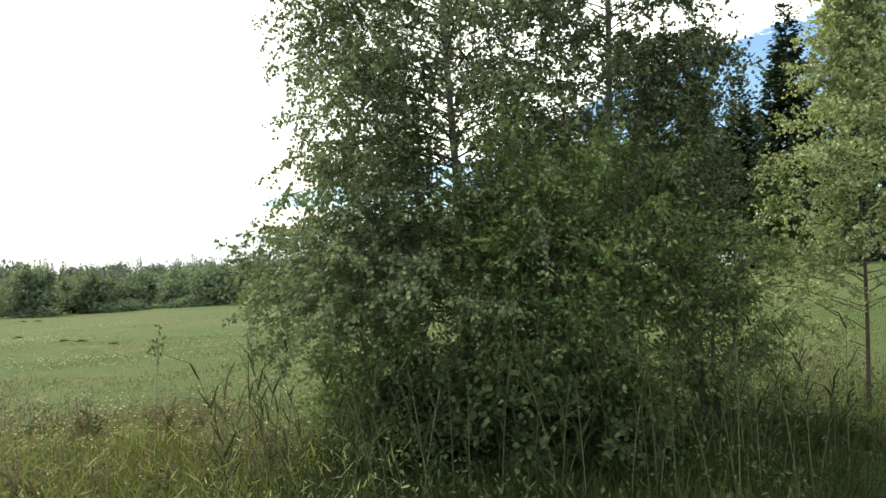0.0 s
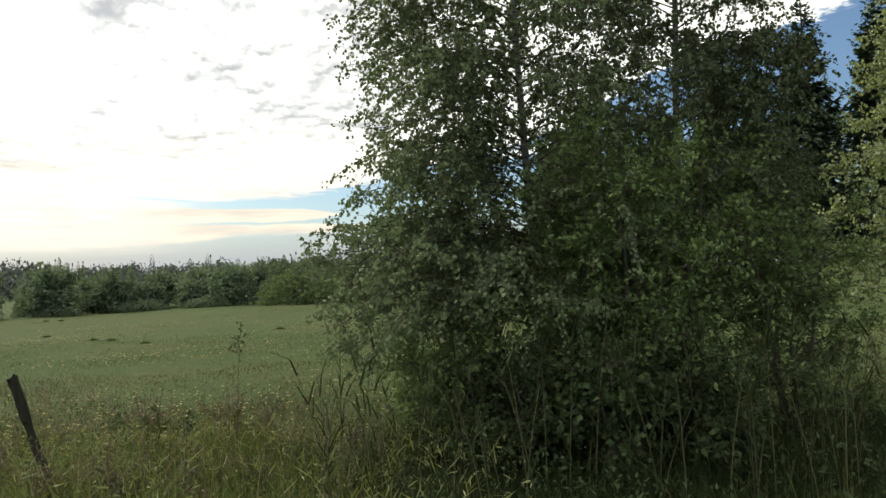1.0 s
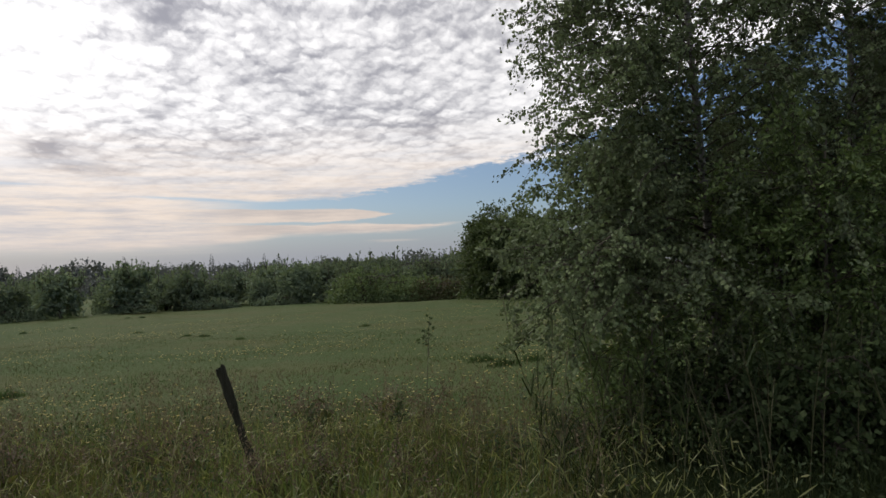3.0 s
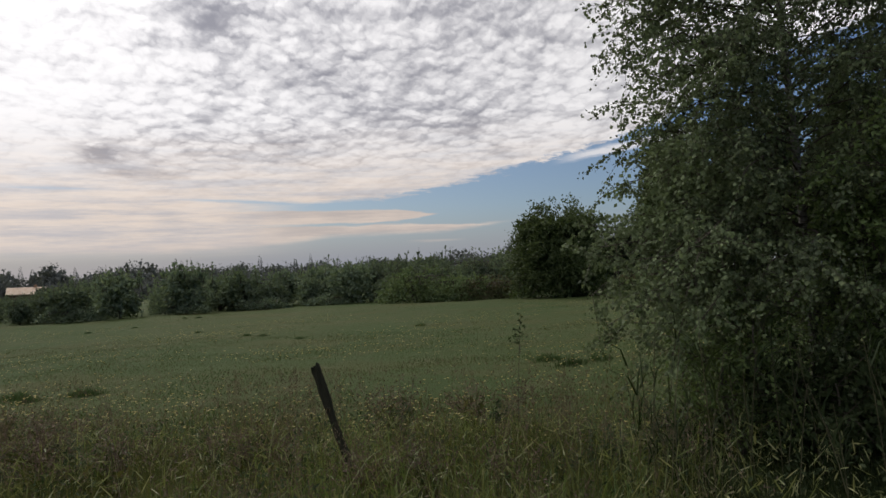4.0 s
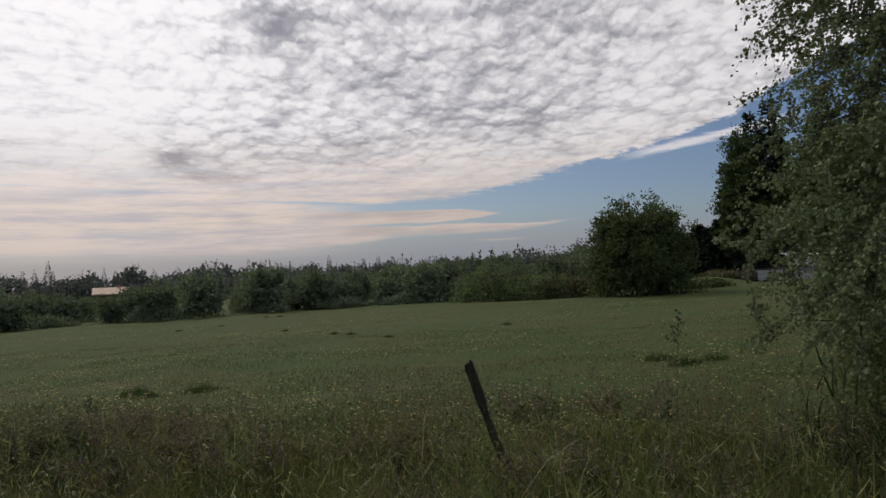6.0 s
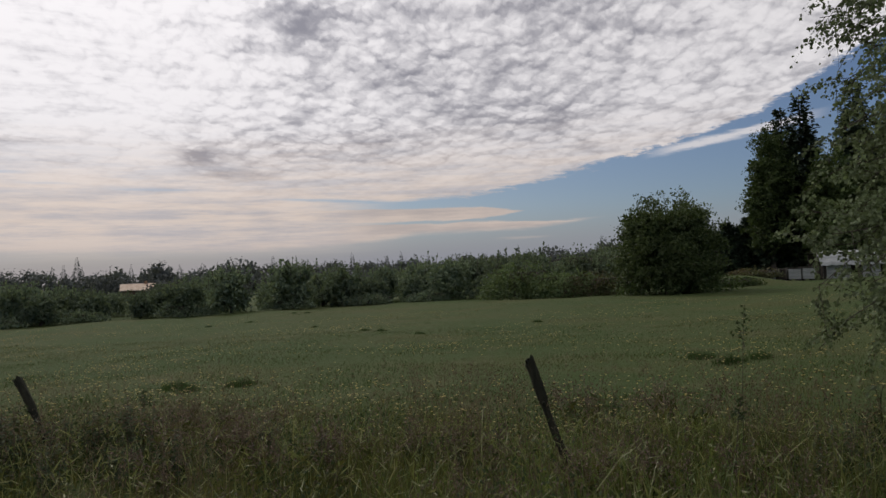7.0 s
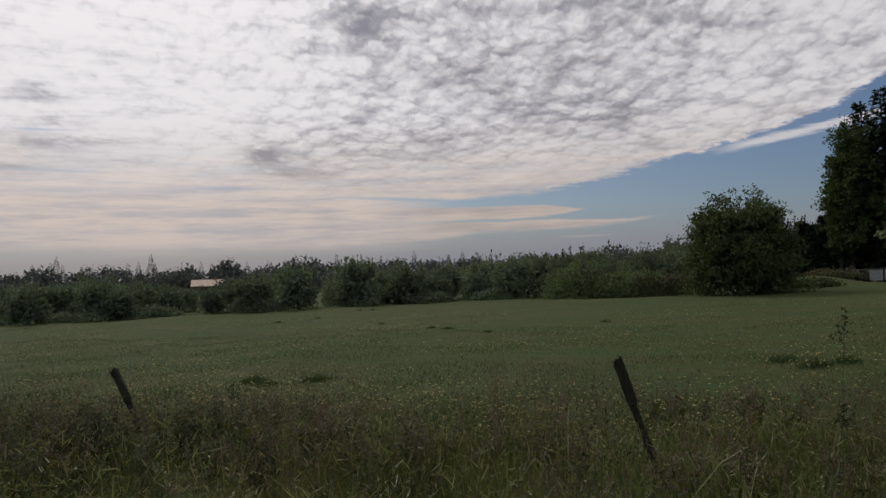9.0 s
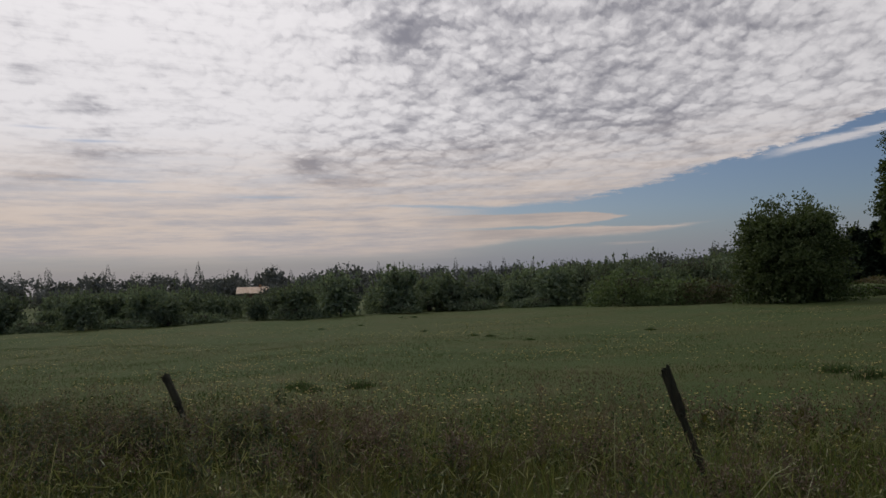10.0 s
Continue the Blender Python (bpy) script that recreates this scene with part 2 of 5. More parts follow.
def rough_solid(name, a, b, scale=(6, 6, 6), rough=0.85, bump=0.4, fine=40.0, metal=0.0):
    m, n = material(name)
    spot = n.vec("MULTIPLY", n.node("ShaderNodeTexCoord").outputs["Object"], scale)
    big = n.noise(spot, 1.0, 5.0, 0.6)
    small = n.noise(spot, fine / 6, 3.0, 0.6)
    col = n.mix(n.step(big, 0.32, 0.68), a, b)
    col = n.mix(n.step(small, 0.45, 0.75, 0.0, 0.5), col, n.mix(1.0, col, (0.5, 0.5, 0.5), "MULTIPLY"))
    body = n.node("ShaderNodeBsdfPrincipled", Base_Color=col, Roughness=rough, Metallic=metal, Specular_IOR_Level=0.25,
                  Normal=n.bump(n.math("ADD", big, n.math("MULTIPLY", small, 0.6)), bump, 0.02))
    finish(n, body.outputs[0])
    return m


def birch_bark():
    m, n = material("birch_bark")
    spot = n.node("ShaderNodeTexCoord").outputs["Object"]
    bands = n.noise(n.vec("MULTIPLY", spot, (6, 6, 38)), 1.0, 3.0, 0.6)
    blotch = n.noise(spot, 5.0, 4.0, 0.6)
    col = n.mix(n.step(bands, 0.52, 0.66), (0.15, 0.142, 0.128), (0.04, 0.035, 0.03))
    col = n.mix(n.step(blotch, 0.5, 0.72), col, (0.11, 0.10, 0.085))
    body = n.node("ShaderNodeBsdfPrincipled", Base_Color=col, Roughness=0.75, Normal=n.bump(bands, 0.3, 0.01))
    finish(n, body.outputs[0])
    return m


def soil_and_turf():
    m, n = material("turf")
    spot = n.node("ShaderNodeTexCoord").outputs["Object"]
    wide_tone = n.noise(spot, 0.09, 4.0, 0.55)
    mid_tone = n.noise(spot, 0.9, 4.0, 0.6)
    fine_tone = n.noise(spot, 14.0, 4.0, 0.65)
    col = n.mix(n.step(wide_tone, 0.36, 0.64), (0.035, 0.058, 0.016), (0.049, 0.064, 0.021))
    sorrel = n.noise(n.vec("MULTIPLY", spot, (0.5, 1.0, 1.0)), 0.28, 4.0, 0.6)
    col = n.mix(n.step(sorrel, 0.48, 0.66, 0.0, 0.45), col, (0.074, 0.064, 0.025))
    col = n.mix(n.step(mid_tone, 0.5, 0.75), col, (0.070, 0.072, 0.031))
    col = n.mix(n.step(fine_tone, 0.4, 0.7, 0.0, 0.45), col, (0.034, 0.046, 0.011))
    body = n.node("ShaderNodeBsdfPrincipled", Base_Color=col, Roughness=0.95, Specular_IOR_Level=0.1,
                  Normal=n.bump(n.math("ADD", fine_tone, mid_tone), 0.7, 0.08))
    finish(n, body.outputs[0])
    return m


M_TURF = soil_and_turf()
M_BIRCH_LEAF = leafy("birch_leaf", (0.048, 0.061, 0.039), (0.092, 0.115, 0.066), (0.170, 0.208, 0.104), 0.22, 0.65, 1.2, 0.09, (1.08, 1.12, 0.82))
M_SHRUB_LEAF = leafy("willow_leaf", (0.054, 0.086, 0.032), (0.104, 0.152, 0.054), (0.175, 0.230, 0.085), 0.26, 0.6, 1.2, 0.2)
M_ASPEN_LEAF = leafy("aspen_leaf", (0.12, 0.155, 0.078), (0.225, 0.275, 0.132), (0.42, 0.455, 0.27), 0.30, 0.5, 0.8)
# near-black leaf tones paint in the shade at the birches' foot
M_SHADE_TONED_LEAF = leafy("shade_toned_hazel_leaf", (0.018, 0.030, 0.013), (0.034, 0.053, 0.021), (0.075, 0.098, 0.044), 0.22, 0.7, 0.9, 0.1)
# leaf green lightened and greyed to include the haze over the field
M_HAZED_ORCHARD_LEAF = leafy("hazed_orchard_leaf", (0.082, 0.112, 0.086), (0.114, 0.150, 0.106), (0.160, 0.196, 0.124), 0.28, 0.75, 0.5, 0.08)
M_BUSH_LEAF = leafy("bush_leaf", (0.028, 0.046, 0.020), (0.046, 0.070, 0.026), (0.078, 0.104, 0.036), 0.25, 0.6, 0.4, 0.15)
M_SALLOW_LEAF = leafy("sallow_leaf", (0.036, 0.056, 0.026), (0.062, 0.090, 0.036), (0.118, 0.150, 0.064), 0.28, 0.6, 0.5, 0.15)
M_BRAMBLE_LEAF = leafy("bramble_leaf", (0.075, 0.115, 0.058), (0.115, 0.165, 0.080), (0.17, 0.21, 0.10), 0.3, 0.7, 0.7, 0.15)
M_RUST_LEAF = leafy("autumn_bramble_leaf", (0.060, 0.055, 0.030), (0.095, 0.075, 0.038), (0.075, 0.095, 0.040), 0.25, 0.7, 0.7)
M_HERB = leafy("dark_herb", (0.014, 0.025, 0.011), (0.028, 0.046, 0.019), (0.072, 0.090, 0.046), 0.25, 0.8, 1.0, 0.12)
M_NETTLE = leafy("nettle_leaf", (0.024, 0.038, 0.020), (0.046, 0.066, 0.034), (0.098, 0.120, 0.068), 0.25, 0.75, 1.0, 0.15)
M_NEEDLE = leafy("spruce_needle", (0.016, 0.029, 0.019), (0.025, 0.042, 0.025), (0.040, 0.060, 0.032), 0.08, 0.6, 0.3, 0.2)
# grey-blue in place of green: distance haze painted into the leaves
M_HAZED_LEAF = leafy("hazed_far_leaf", (0.088, 0.098, 0.104), (0.104, 0.114, 0.116), (0.120, 0.130, 0.126), 0.15, 0.8, 0.02, 0.1)
# green darkened in the colour itself, standing for shade under the birches
M_SHADE_TONED_GRASS = leafy("shady_grass", (0.012, 0.023, 0.008), (0.020, 0.035, 0.011), (0.048, 0.060, 0.022), 0.28, 0.75, 0.8, 0.15)
M_TALL_GRASS = leafy("tall_grass", (0.030, 0.041, 0.012), (0.054, 0.067, 0.018), (0.130, 0.122, 0.045), 0.30, 0.7, 0.7, 0.2)


def meadow_blades():
    """Meadow grass: green and brown swathes at two sizes over blades of slightly different tone."""
    m, n = material("meadow_grass")
    chance = n.node("ShaderNodeNewGeometry").outputs["Random Per Island"]
    spot = n.node("ShaderNodeTexCoord").outputs["Object"]
    swathe = n.noise(n.vec("MULTIPLY", spot, (0.5, 0.8, 1.0)), 0.20, 5.0, 0.6, 0.6)
    clump = n.noise(n.vec("MULTIPLY", spot, (0.7, 1.0, 1.0)), 0.9, 4.0, 0.6)
    col = n.mix(chance, (0.031, 0.055, 0.014), (0.042, 0.069, 0.017))
    col = n.mix(n.step(swathe, 0.44, 0.60), col, (0.055, 0.062, 0.020))
    col = n.mix(n.step(swathe, 0.46, 0.34), col, (0.024, 0.054, 0.017))
    col = n.mix(n.step(clump, 0.52, 0.70, 0.0, 0.75), col, (0.064, 0.067, 0.023))
    col = n.mix(n.step(clump, 0.46, 0.30, 0.0, 0.8), col, (0.022, 0.044, 0.014))
    body = n.node("ShaderNodeBsdfPrincipled", Base_Color=col, Roughness=0.95, Specular_IOR_Level=0.08)
    thin = n.node("ShaderNodeBsdfTranslucent", Color=n.mix(1.0, col, (1.15, 1.15, 0.75), "MULTIPLY"))
    mix = n.tree.nodes.new("ShaderNodeMixShader")
    n.put(mix.inputs[0], 0.42)
    n.put(mix.inputs[1], body.outputs[0])
    n.put(mix.inputs[2], thin.outputs[0])
    finish(n, mix.outputs[0])
    return m


M_FIELD_GRASS = meadow_blades()
M_DARK_GRASS = leafy("dark_tuft_grass", (0.029, 0.054, 0.022), (0.037, 0.064, 0.026), (0.050, 0.074, 0.030), 0.35, 0.9, 0.6, 0.1)
M_LAWN = leafy("verge_grass", (0.050, 0.092, 0.024), (0.085, 0.140, 0.034), (0.170, 0.175, 0.062), 0.3, 0.6, 0.8)
M_REED = leafy("reed_stalk", (0.04, 0.043, 0.022), (0.068, 0.066, 0.034), (0.13, 0.12, 0.062), 0.2, 0.6, 1.0)
M_BROAD = leafy("broad_blade", (0.075, 0.10, 0.030), (0.110, 0.125, 0.046), (0.195, 0.19, 0.088), 0.3, 0.5, 1.0)
M_SEED = leafy("dry_seed", (0.070, 0.052, 0.036), (0.118, 0.086, 0.060), (0.200, 0.155, 0.105), 0.18, 0.8, 1.5)
M_DOCK = leafy("dock_seed", (0.052, 0.037, 0.028), (0.105, 0.072, 0.055), (0.190, 0.140, 0.108), 0.12, 0.8, 1.5)
M_FLOWER = leafy("hawkbit_flower", (0.40, 0.30, 0.09), (0.46, 0.37, 0.14), (0.50, 0.44, 0.25), 0.2, 0.7, 2.0)
M_BARK = rough_solid("grey_brown_bark", (0.070, 0.060, 0.050), (0.115, 0.100, 0.082), (9, 9, 3), 0.9, 0.6)
M_TWIG = rough_solid("dark_twig", (0.045, 0.036, 0.030), (0.075, 0.060, 0.048), (12, 12, 6), 0.85, 0.3)
M_BIRCH = birch_bark()
M_POST = rough_solid("weathered_post_wood", (0.013, 0.014, 0.009), (0.034, 0.033, 0.021), (26, 26, 5), 0.92, 0.8)
M_PALE = rough_solid("pale_plastic_panel", (0.25, 0.26, 0.25), (0.38, 0.39, 0.37), (1.2, 1.2, 5), 0.6, 0.2)
M_ROOF_SHEET = rough_solid("pale_corrugated_sheet", (0.18, 0.195, 0.195), (0.28, 0.295, 0.29), (0.8, 2.5, 2.5), 0.55, 0.2)
M_DARK_WOOD = rough_solid("dark_timber", (0.022, 0.020, 0.018), (0.045, 0.038, 0.032), (8, 8, 4), 0.9, 0.4)
M_TILE = rough_solid("orange_brown_roof_tile", (0.24, 0.13, 0.08), (0.36, 0.25, 0.18), (1.5, 1.5, 1.5), 0.85, 0.3)
M_PALE_TILE = rough_solid("faded_orange_roof_tile", (0.40, 0.29, 0.21), (0.52, 0.42, 0.33), (1.5, 1.5, 1.5), 0.85, 0.3)
M_BRICK = rough_solid("brown_brick_wall", (0.085, 0.050, 0.038), (0.13, 0.082, 0.062), (3, 3, 3), 0.9, 0.3)
M_GREY_TILE = rough_solid("pale_grey_roof", (0.24, 0.235, 0.23), (0.33, 0.32, 0.31), (1.5, 1.5, 1.5), 0.7, 0.3)
M_RENDERED = rough_solid("cream_wall", (0.17, 0.155, 0.13), (0.24, 0.22, 0.19), (1.5, 1.5, 1.5), 0.9, 0.2)
M_GLASS = rough_solid("dark_window_glass", (0.02, 0.022, 0.026), (0.03, 0.033, 0.038), (2, 2, 2), 0.12, 0.0)


# ---------------------------------------------------------------- geometry helpers
rng = np.random.default_rng(7)
UP = np.array((0.0, 0.0, 1.0))
SLOPE = 0.021


def unit(v):
    return v / np.maximum(np.linalg.norm(v, axis=-1, keepdims=True), 1e-9)


class Bag:
    """Vertices and faces that become one mesh."""

    def __init__(self):
        self.v, self.f3, self.f4, self.n = [], [], [], 0

    def add(self, v, quads=None, tris=None):
        v = np.asarray(v, float).reshape(-1, 3)
        if quads is not None and len(quads):
            self.f4.append(np.asarray(quads).reshape(-1, 4) + self.n)
        if tris is not None and len(tris):
            self.f3.append(np.asarray(tris).reshape(-1, 3) + self.n)
        self.v.append(v)
        self.n += len(v)

    def mesh(self, name, mat, smooth=False):
        me = bpy.data.meshes.new(name)
        v = np.concatenate(self.v) if self.v else np.zeros((0, 3))
        f4 = np.concatenate(self.f4) if self.f4 else np.zeros((0, 4), int)
        f3 = np.concatenate(self.f3) if self.f3 else np.zeros((0, 3), int)
        me.vertices.add(len(v))
        me.vertices.foreach_set("co", v.astype(np.float32).ravel())
        corner = np.concatenate((f4.ravel(), f3.ravel())).astype(np.int32)
        me.loops.add(len(corner))
        me.loops.foreach_set("vertex_index", corner)
        count = len(f4) + len(f3)
        start = np.concatenate((np.arange(len(f4)) * 4, len(f4) * 4 + np.arange(len(f3)) * 3)).astype(np.int32)
        me.polygons.add(count)
        me.polygons.foreach_set("loop_start", start)
        me.polygons.foreach_set("use_smooth", np.full(count, smooth))
        me.update(calc_edges=True)
        me.validate()
        me.materials.append(mat)
        return me


def part(name, bag, mat, parent=None, label="", smooth=False):
    """Links a bag or a bmesh as ONE mesh object, under a thing or a part."""
    if isinstance(bag, Bag):
        me = bag.mesh(name, mat, smooth)
    else:
        me = bpy.data.meshes.new(name)
        bag.to_mesh(me)
        bag.free()
        me.materials.append(mat)
    ob = new(name, me)
    if parent is not None:
        ob.parent = parent
    if label:
        ob["label"] = label
    return ob


def thing(name, label, category, group="", at=None):
    ob = tagged(new(name), label, category, group)
    ob.empty_display_size = 0.2
    if at is not None:
        ob.matrix_basis = at
    return ob


def tube(bag, path, radii, sides=6, cap=True):
    path, radii = np.asarray(path, float), np.asarray(radii, float)
    n = len(path)
    along = unit(np.gradient(path, axis=0))
    ref = np.where(np.abs(along[:, 2:3]) > 0.9, np.array([[1.0, 0, 0]]), UP[None])
    a = unit(np.cross(along, ref))
    b = np.cross(along, a)
    ang = np.arange(sides) * 2 * math.pi / sides
    ring = path[:, None] + radii[:, None, None] * (a[:, None] * np.cos(ang)[:, None] + b[:, None] * np.sin(ang)[:, None])
    i, j = np.meshgrid(np.arange(n - 1), np.arange(sides), indexing="ij")
    k = (j + 1) % sides
    quads = np.stack((i * sides + j, i * sides + k, (i + 1) * sides + k, (i + 1) * sides + j), -1)
    v = ring.reshape(-1, 3)
    tris = None
    if cap:
        v = np.vstack((v, path[-1:] + along[-1:] * radii[-1]))
        j = np.arange(sides)
        tris = np.stack(((n - 1) * sides + j, (n - 1) * sides + (j + 1) % sides, np.full(sides, n * sides)), -1)
    bag.add(v, quads, tris)


def leaves(bag, base, axis, face, length, width):
    """Small folded leaves: six points, two faces each."""
    n = len(base)
    if n == 0:
        return
    axis = unit(axis)
    side = unit(np.cross(axis, face))
    norm = np.cross(side, axis)
    length, width = np.broadcast_to(length, n)[:, None], np.broadcast_to(width, n)[:, None]
    lift = norm * width * 0.16
    v = np.stack((base,
                  base + axis * length * 0.32 + side * width * 0.5 + lift,
                  base + axis * length * 0.68 + side * width * 0.36 + lift,
                  base + axis * length - norm * width * 0.1,
                  base + axis * length * 0.68 - side * width * 0.36 + lift,
                  base + axis * length * 0.32 - side * width * 0.5 + lift), 1)
    q = np.array(((0, 1, 2, 3), (0, 3, 4, 5)))
    bag.add(v, (np.arange(n)[:, None, None] * 6 + q))


def rhombs(bag, base, axis, face, length, width):
    """Cheaper leaves: four points, two folded triangles each."""
    n = len(base)
    axis = unit(axis)
    side = unit(np.cross(axis, face))
    norm = np.cross(side, axis)
    length, width = np.broadcast_to(length, n)[:, None], np.broadcast_to(width, n)[:, None]
    mid = base + axis * length * 0.45 + norm * width * 0.14
    v = np.stack((base, mid + side * width * 0.5, base + axis * length, mid - side * width * 0.5), 1)
    t = np.array(((0, 1, 2), (0, 2, 3)))
    bag.add(v, tris=(np.arange(n)[:, None, None] * 4 + t))


def blades(bag, base, height, lean_az, bend, width, segs=3):
    """Grass blades that arch over; segs 1 to 3."""
    n = len(base)
    steps = {3: (0.0, 0.4, 0.75, 1.0), 2: (0.0, 0.55, 1.0), 1: (0.0, 1.0)}[segs]
    lean = np.stack((np.cos(lean_az), np.sin(lean_az), np.zeros(n)), -1)
    turn_az = rng.uniform(0, 2 * math.pi, n)
    side = np.stack((np.cos(turn_az), np.sin(turn_az), np.zeros(n)), -1)
    height, bend, width = (np.broadcast_to(q, n)[:, None] for q in (height, bend, width))
    rows = []
    for s in steps:
        c = base + lean * height * bend * s ** 2 + UP * height * (s - 0.30 * bend * s ** 2.5)
        w = width * (1 - 0.75 * s) * 0.5
        if s < 1:
            rows += [c - side * w, c + side * w]
        else:
            rows.append(c)
    v = np.stack(rows, 1)
    m = v.shape[1]
    q = [(2 * i, 2 * i + 1, 2 * i + 3, 2 * i + 2) for i in range(segs - 1)]
    t = [(m - 3, m - 2, m - 1)]
    off = np.arange(n)[:, None, None] * m
    bag.add(v, (off + np.array(q)) if q else None, off + np.array(t))


def random_dirs(n, flat=1.0):
    d = rng.normal(size=(n, 3))
    d[:, 2] *= flat
    return unit(d)


def box(bag, lo, hi):
    (x0, y0, z0), (x1, y1, z1) = lo, hi
    v = [(x0, y0, z0), (x1, y0, z0), (x1, y1, z0), (x0, y1, z0), (x0, y0, z1), (x1, y0, z1), (x1, y1, z1), (x0, y1, z1)]
    bag.add(v, [(0, 3, 2, 1), (4, 5, 6, 7), (0, 1, 5, 4), (1, 2, 6, 5), (2, 3, 7, 6), (3, 0, 4, 7)])


def waves(x, y, seed, size):
    """A cheap smooth field of bumps between about -1 and 1."""
    r = np.random.default_rng(seed)
    out = 0
    for _ in range(7):
        a, ph, k = r.uniform(0, 2 * math.pi), r.uniform(0, 2 * math.pi), 2 * math.pi / (size * r.uniform(0.6, 1.7))
        out = out + np.sin((x * math.cos(a) + y * math.sin(a)) * k + ph)
    return out / 3.2


# ---------------------------------------------------------------- ground
def ground_z(x, y):
    """Height of the land: a slight fall to the left, low bumps, a bank beyond the field."""
    x, y = np.asarray(x, float), np.asarray(y, float)
    z = SLOPE * np.clip(x + 3.5, -70, 50)
    z = z + 0.05 * waves(x, y, 3, 9.0) * np.clip(y / 12, 0.3, 1.5) + 0.02 * waves(x, y, 4, 2.2)
    z = z + 0.6 * np.exp(-((x - 3.6) / 2.4) ** 2 - ((y - 52) / 2.6) ** 2)
    return z


def spread(fine, near, far, growth):
    a = [0.0]
    step = fine
    while a[-1] < far:
        if a[-1] > near:
            step *= growth
        a.append(a[-1] + step)
    return np.array(a)


def build_ground():
    half = spread(0.6, 26, 4200, 1.16)
    xs = np.concatenate((-half[:0:-1], half)) - 3.0
    ys = np.concatenate((-half[:0:-1], half)) + 16.0
    gx, gy = np.meshgrid(xs, ys, indexing="ij")
    v = np.stack((gx, gy, ground_z(gx, gy)), -1).reshape(-1, 3)
    i, j = np.meshgrid(np.arange(len(xs) - 1), np.arange(len(ys) - 1), indexing="ij")
    w = len(ys)
    quads = np.stack((i * w + j, (i + 1) * w + j, (i + 1) * w + j + 1, i * w + j + 1), -1)
    bag = Bag()
    bag.add(v, quads)
    tagged(part("ground", bag, M_TURF, smooth=True), "rough green meadow turf sloping gently across the field", "ground", kind="structure")


build_ground()


def on_ground(x, y):
    return np.stack((x, y, ground_z(x, y)), -1)


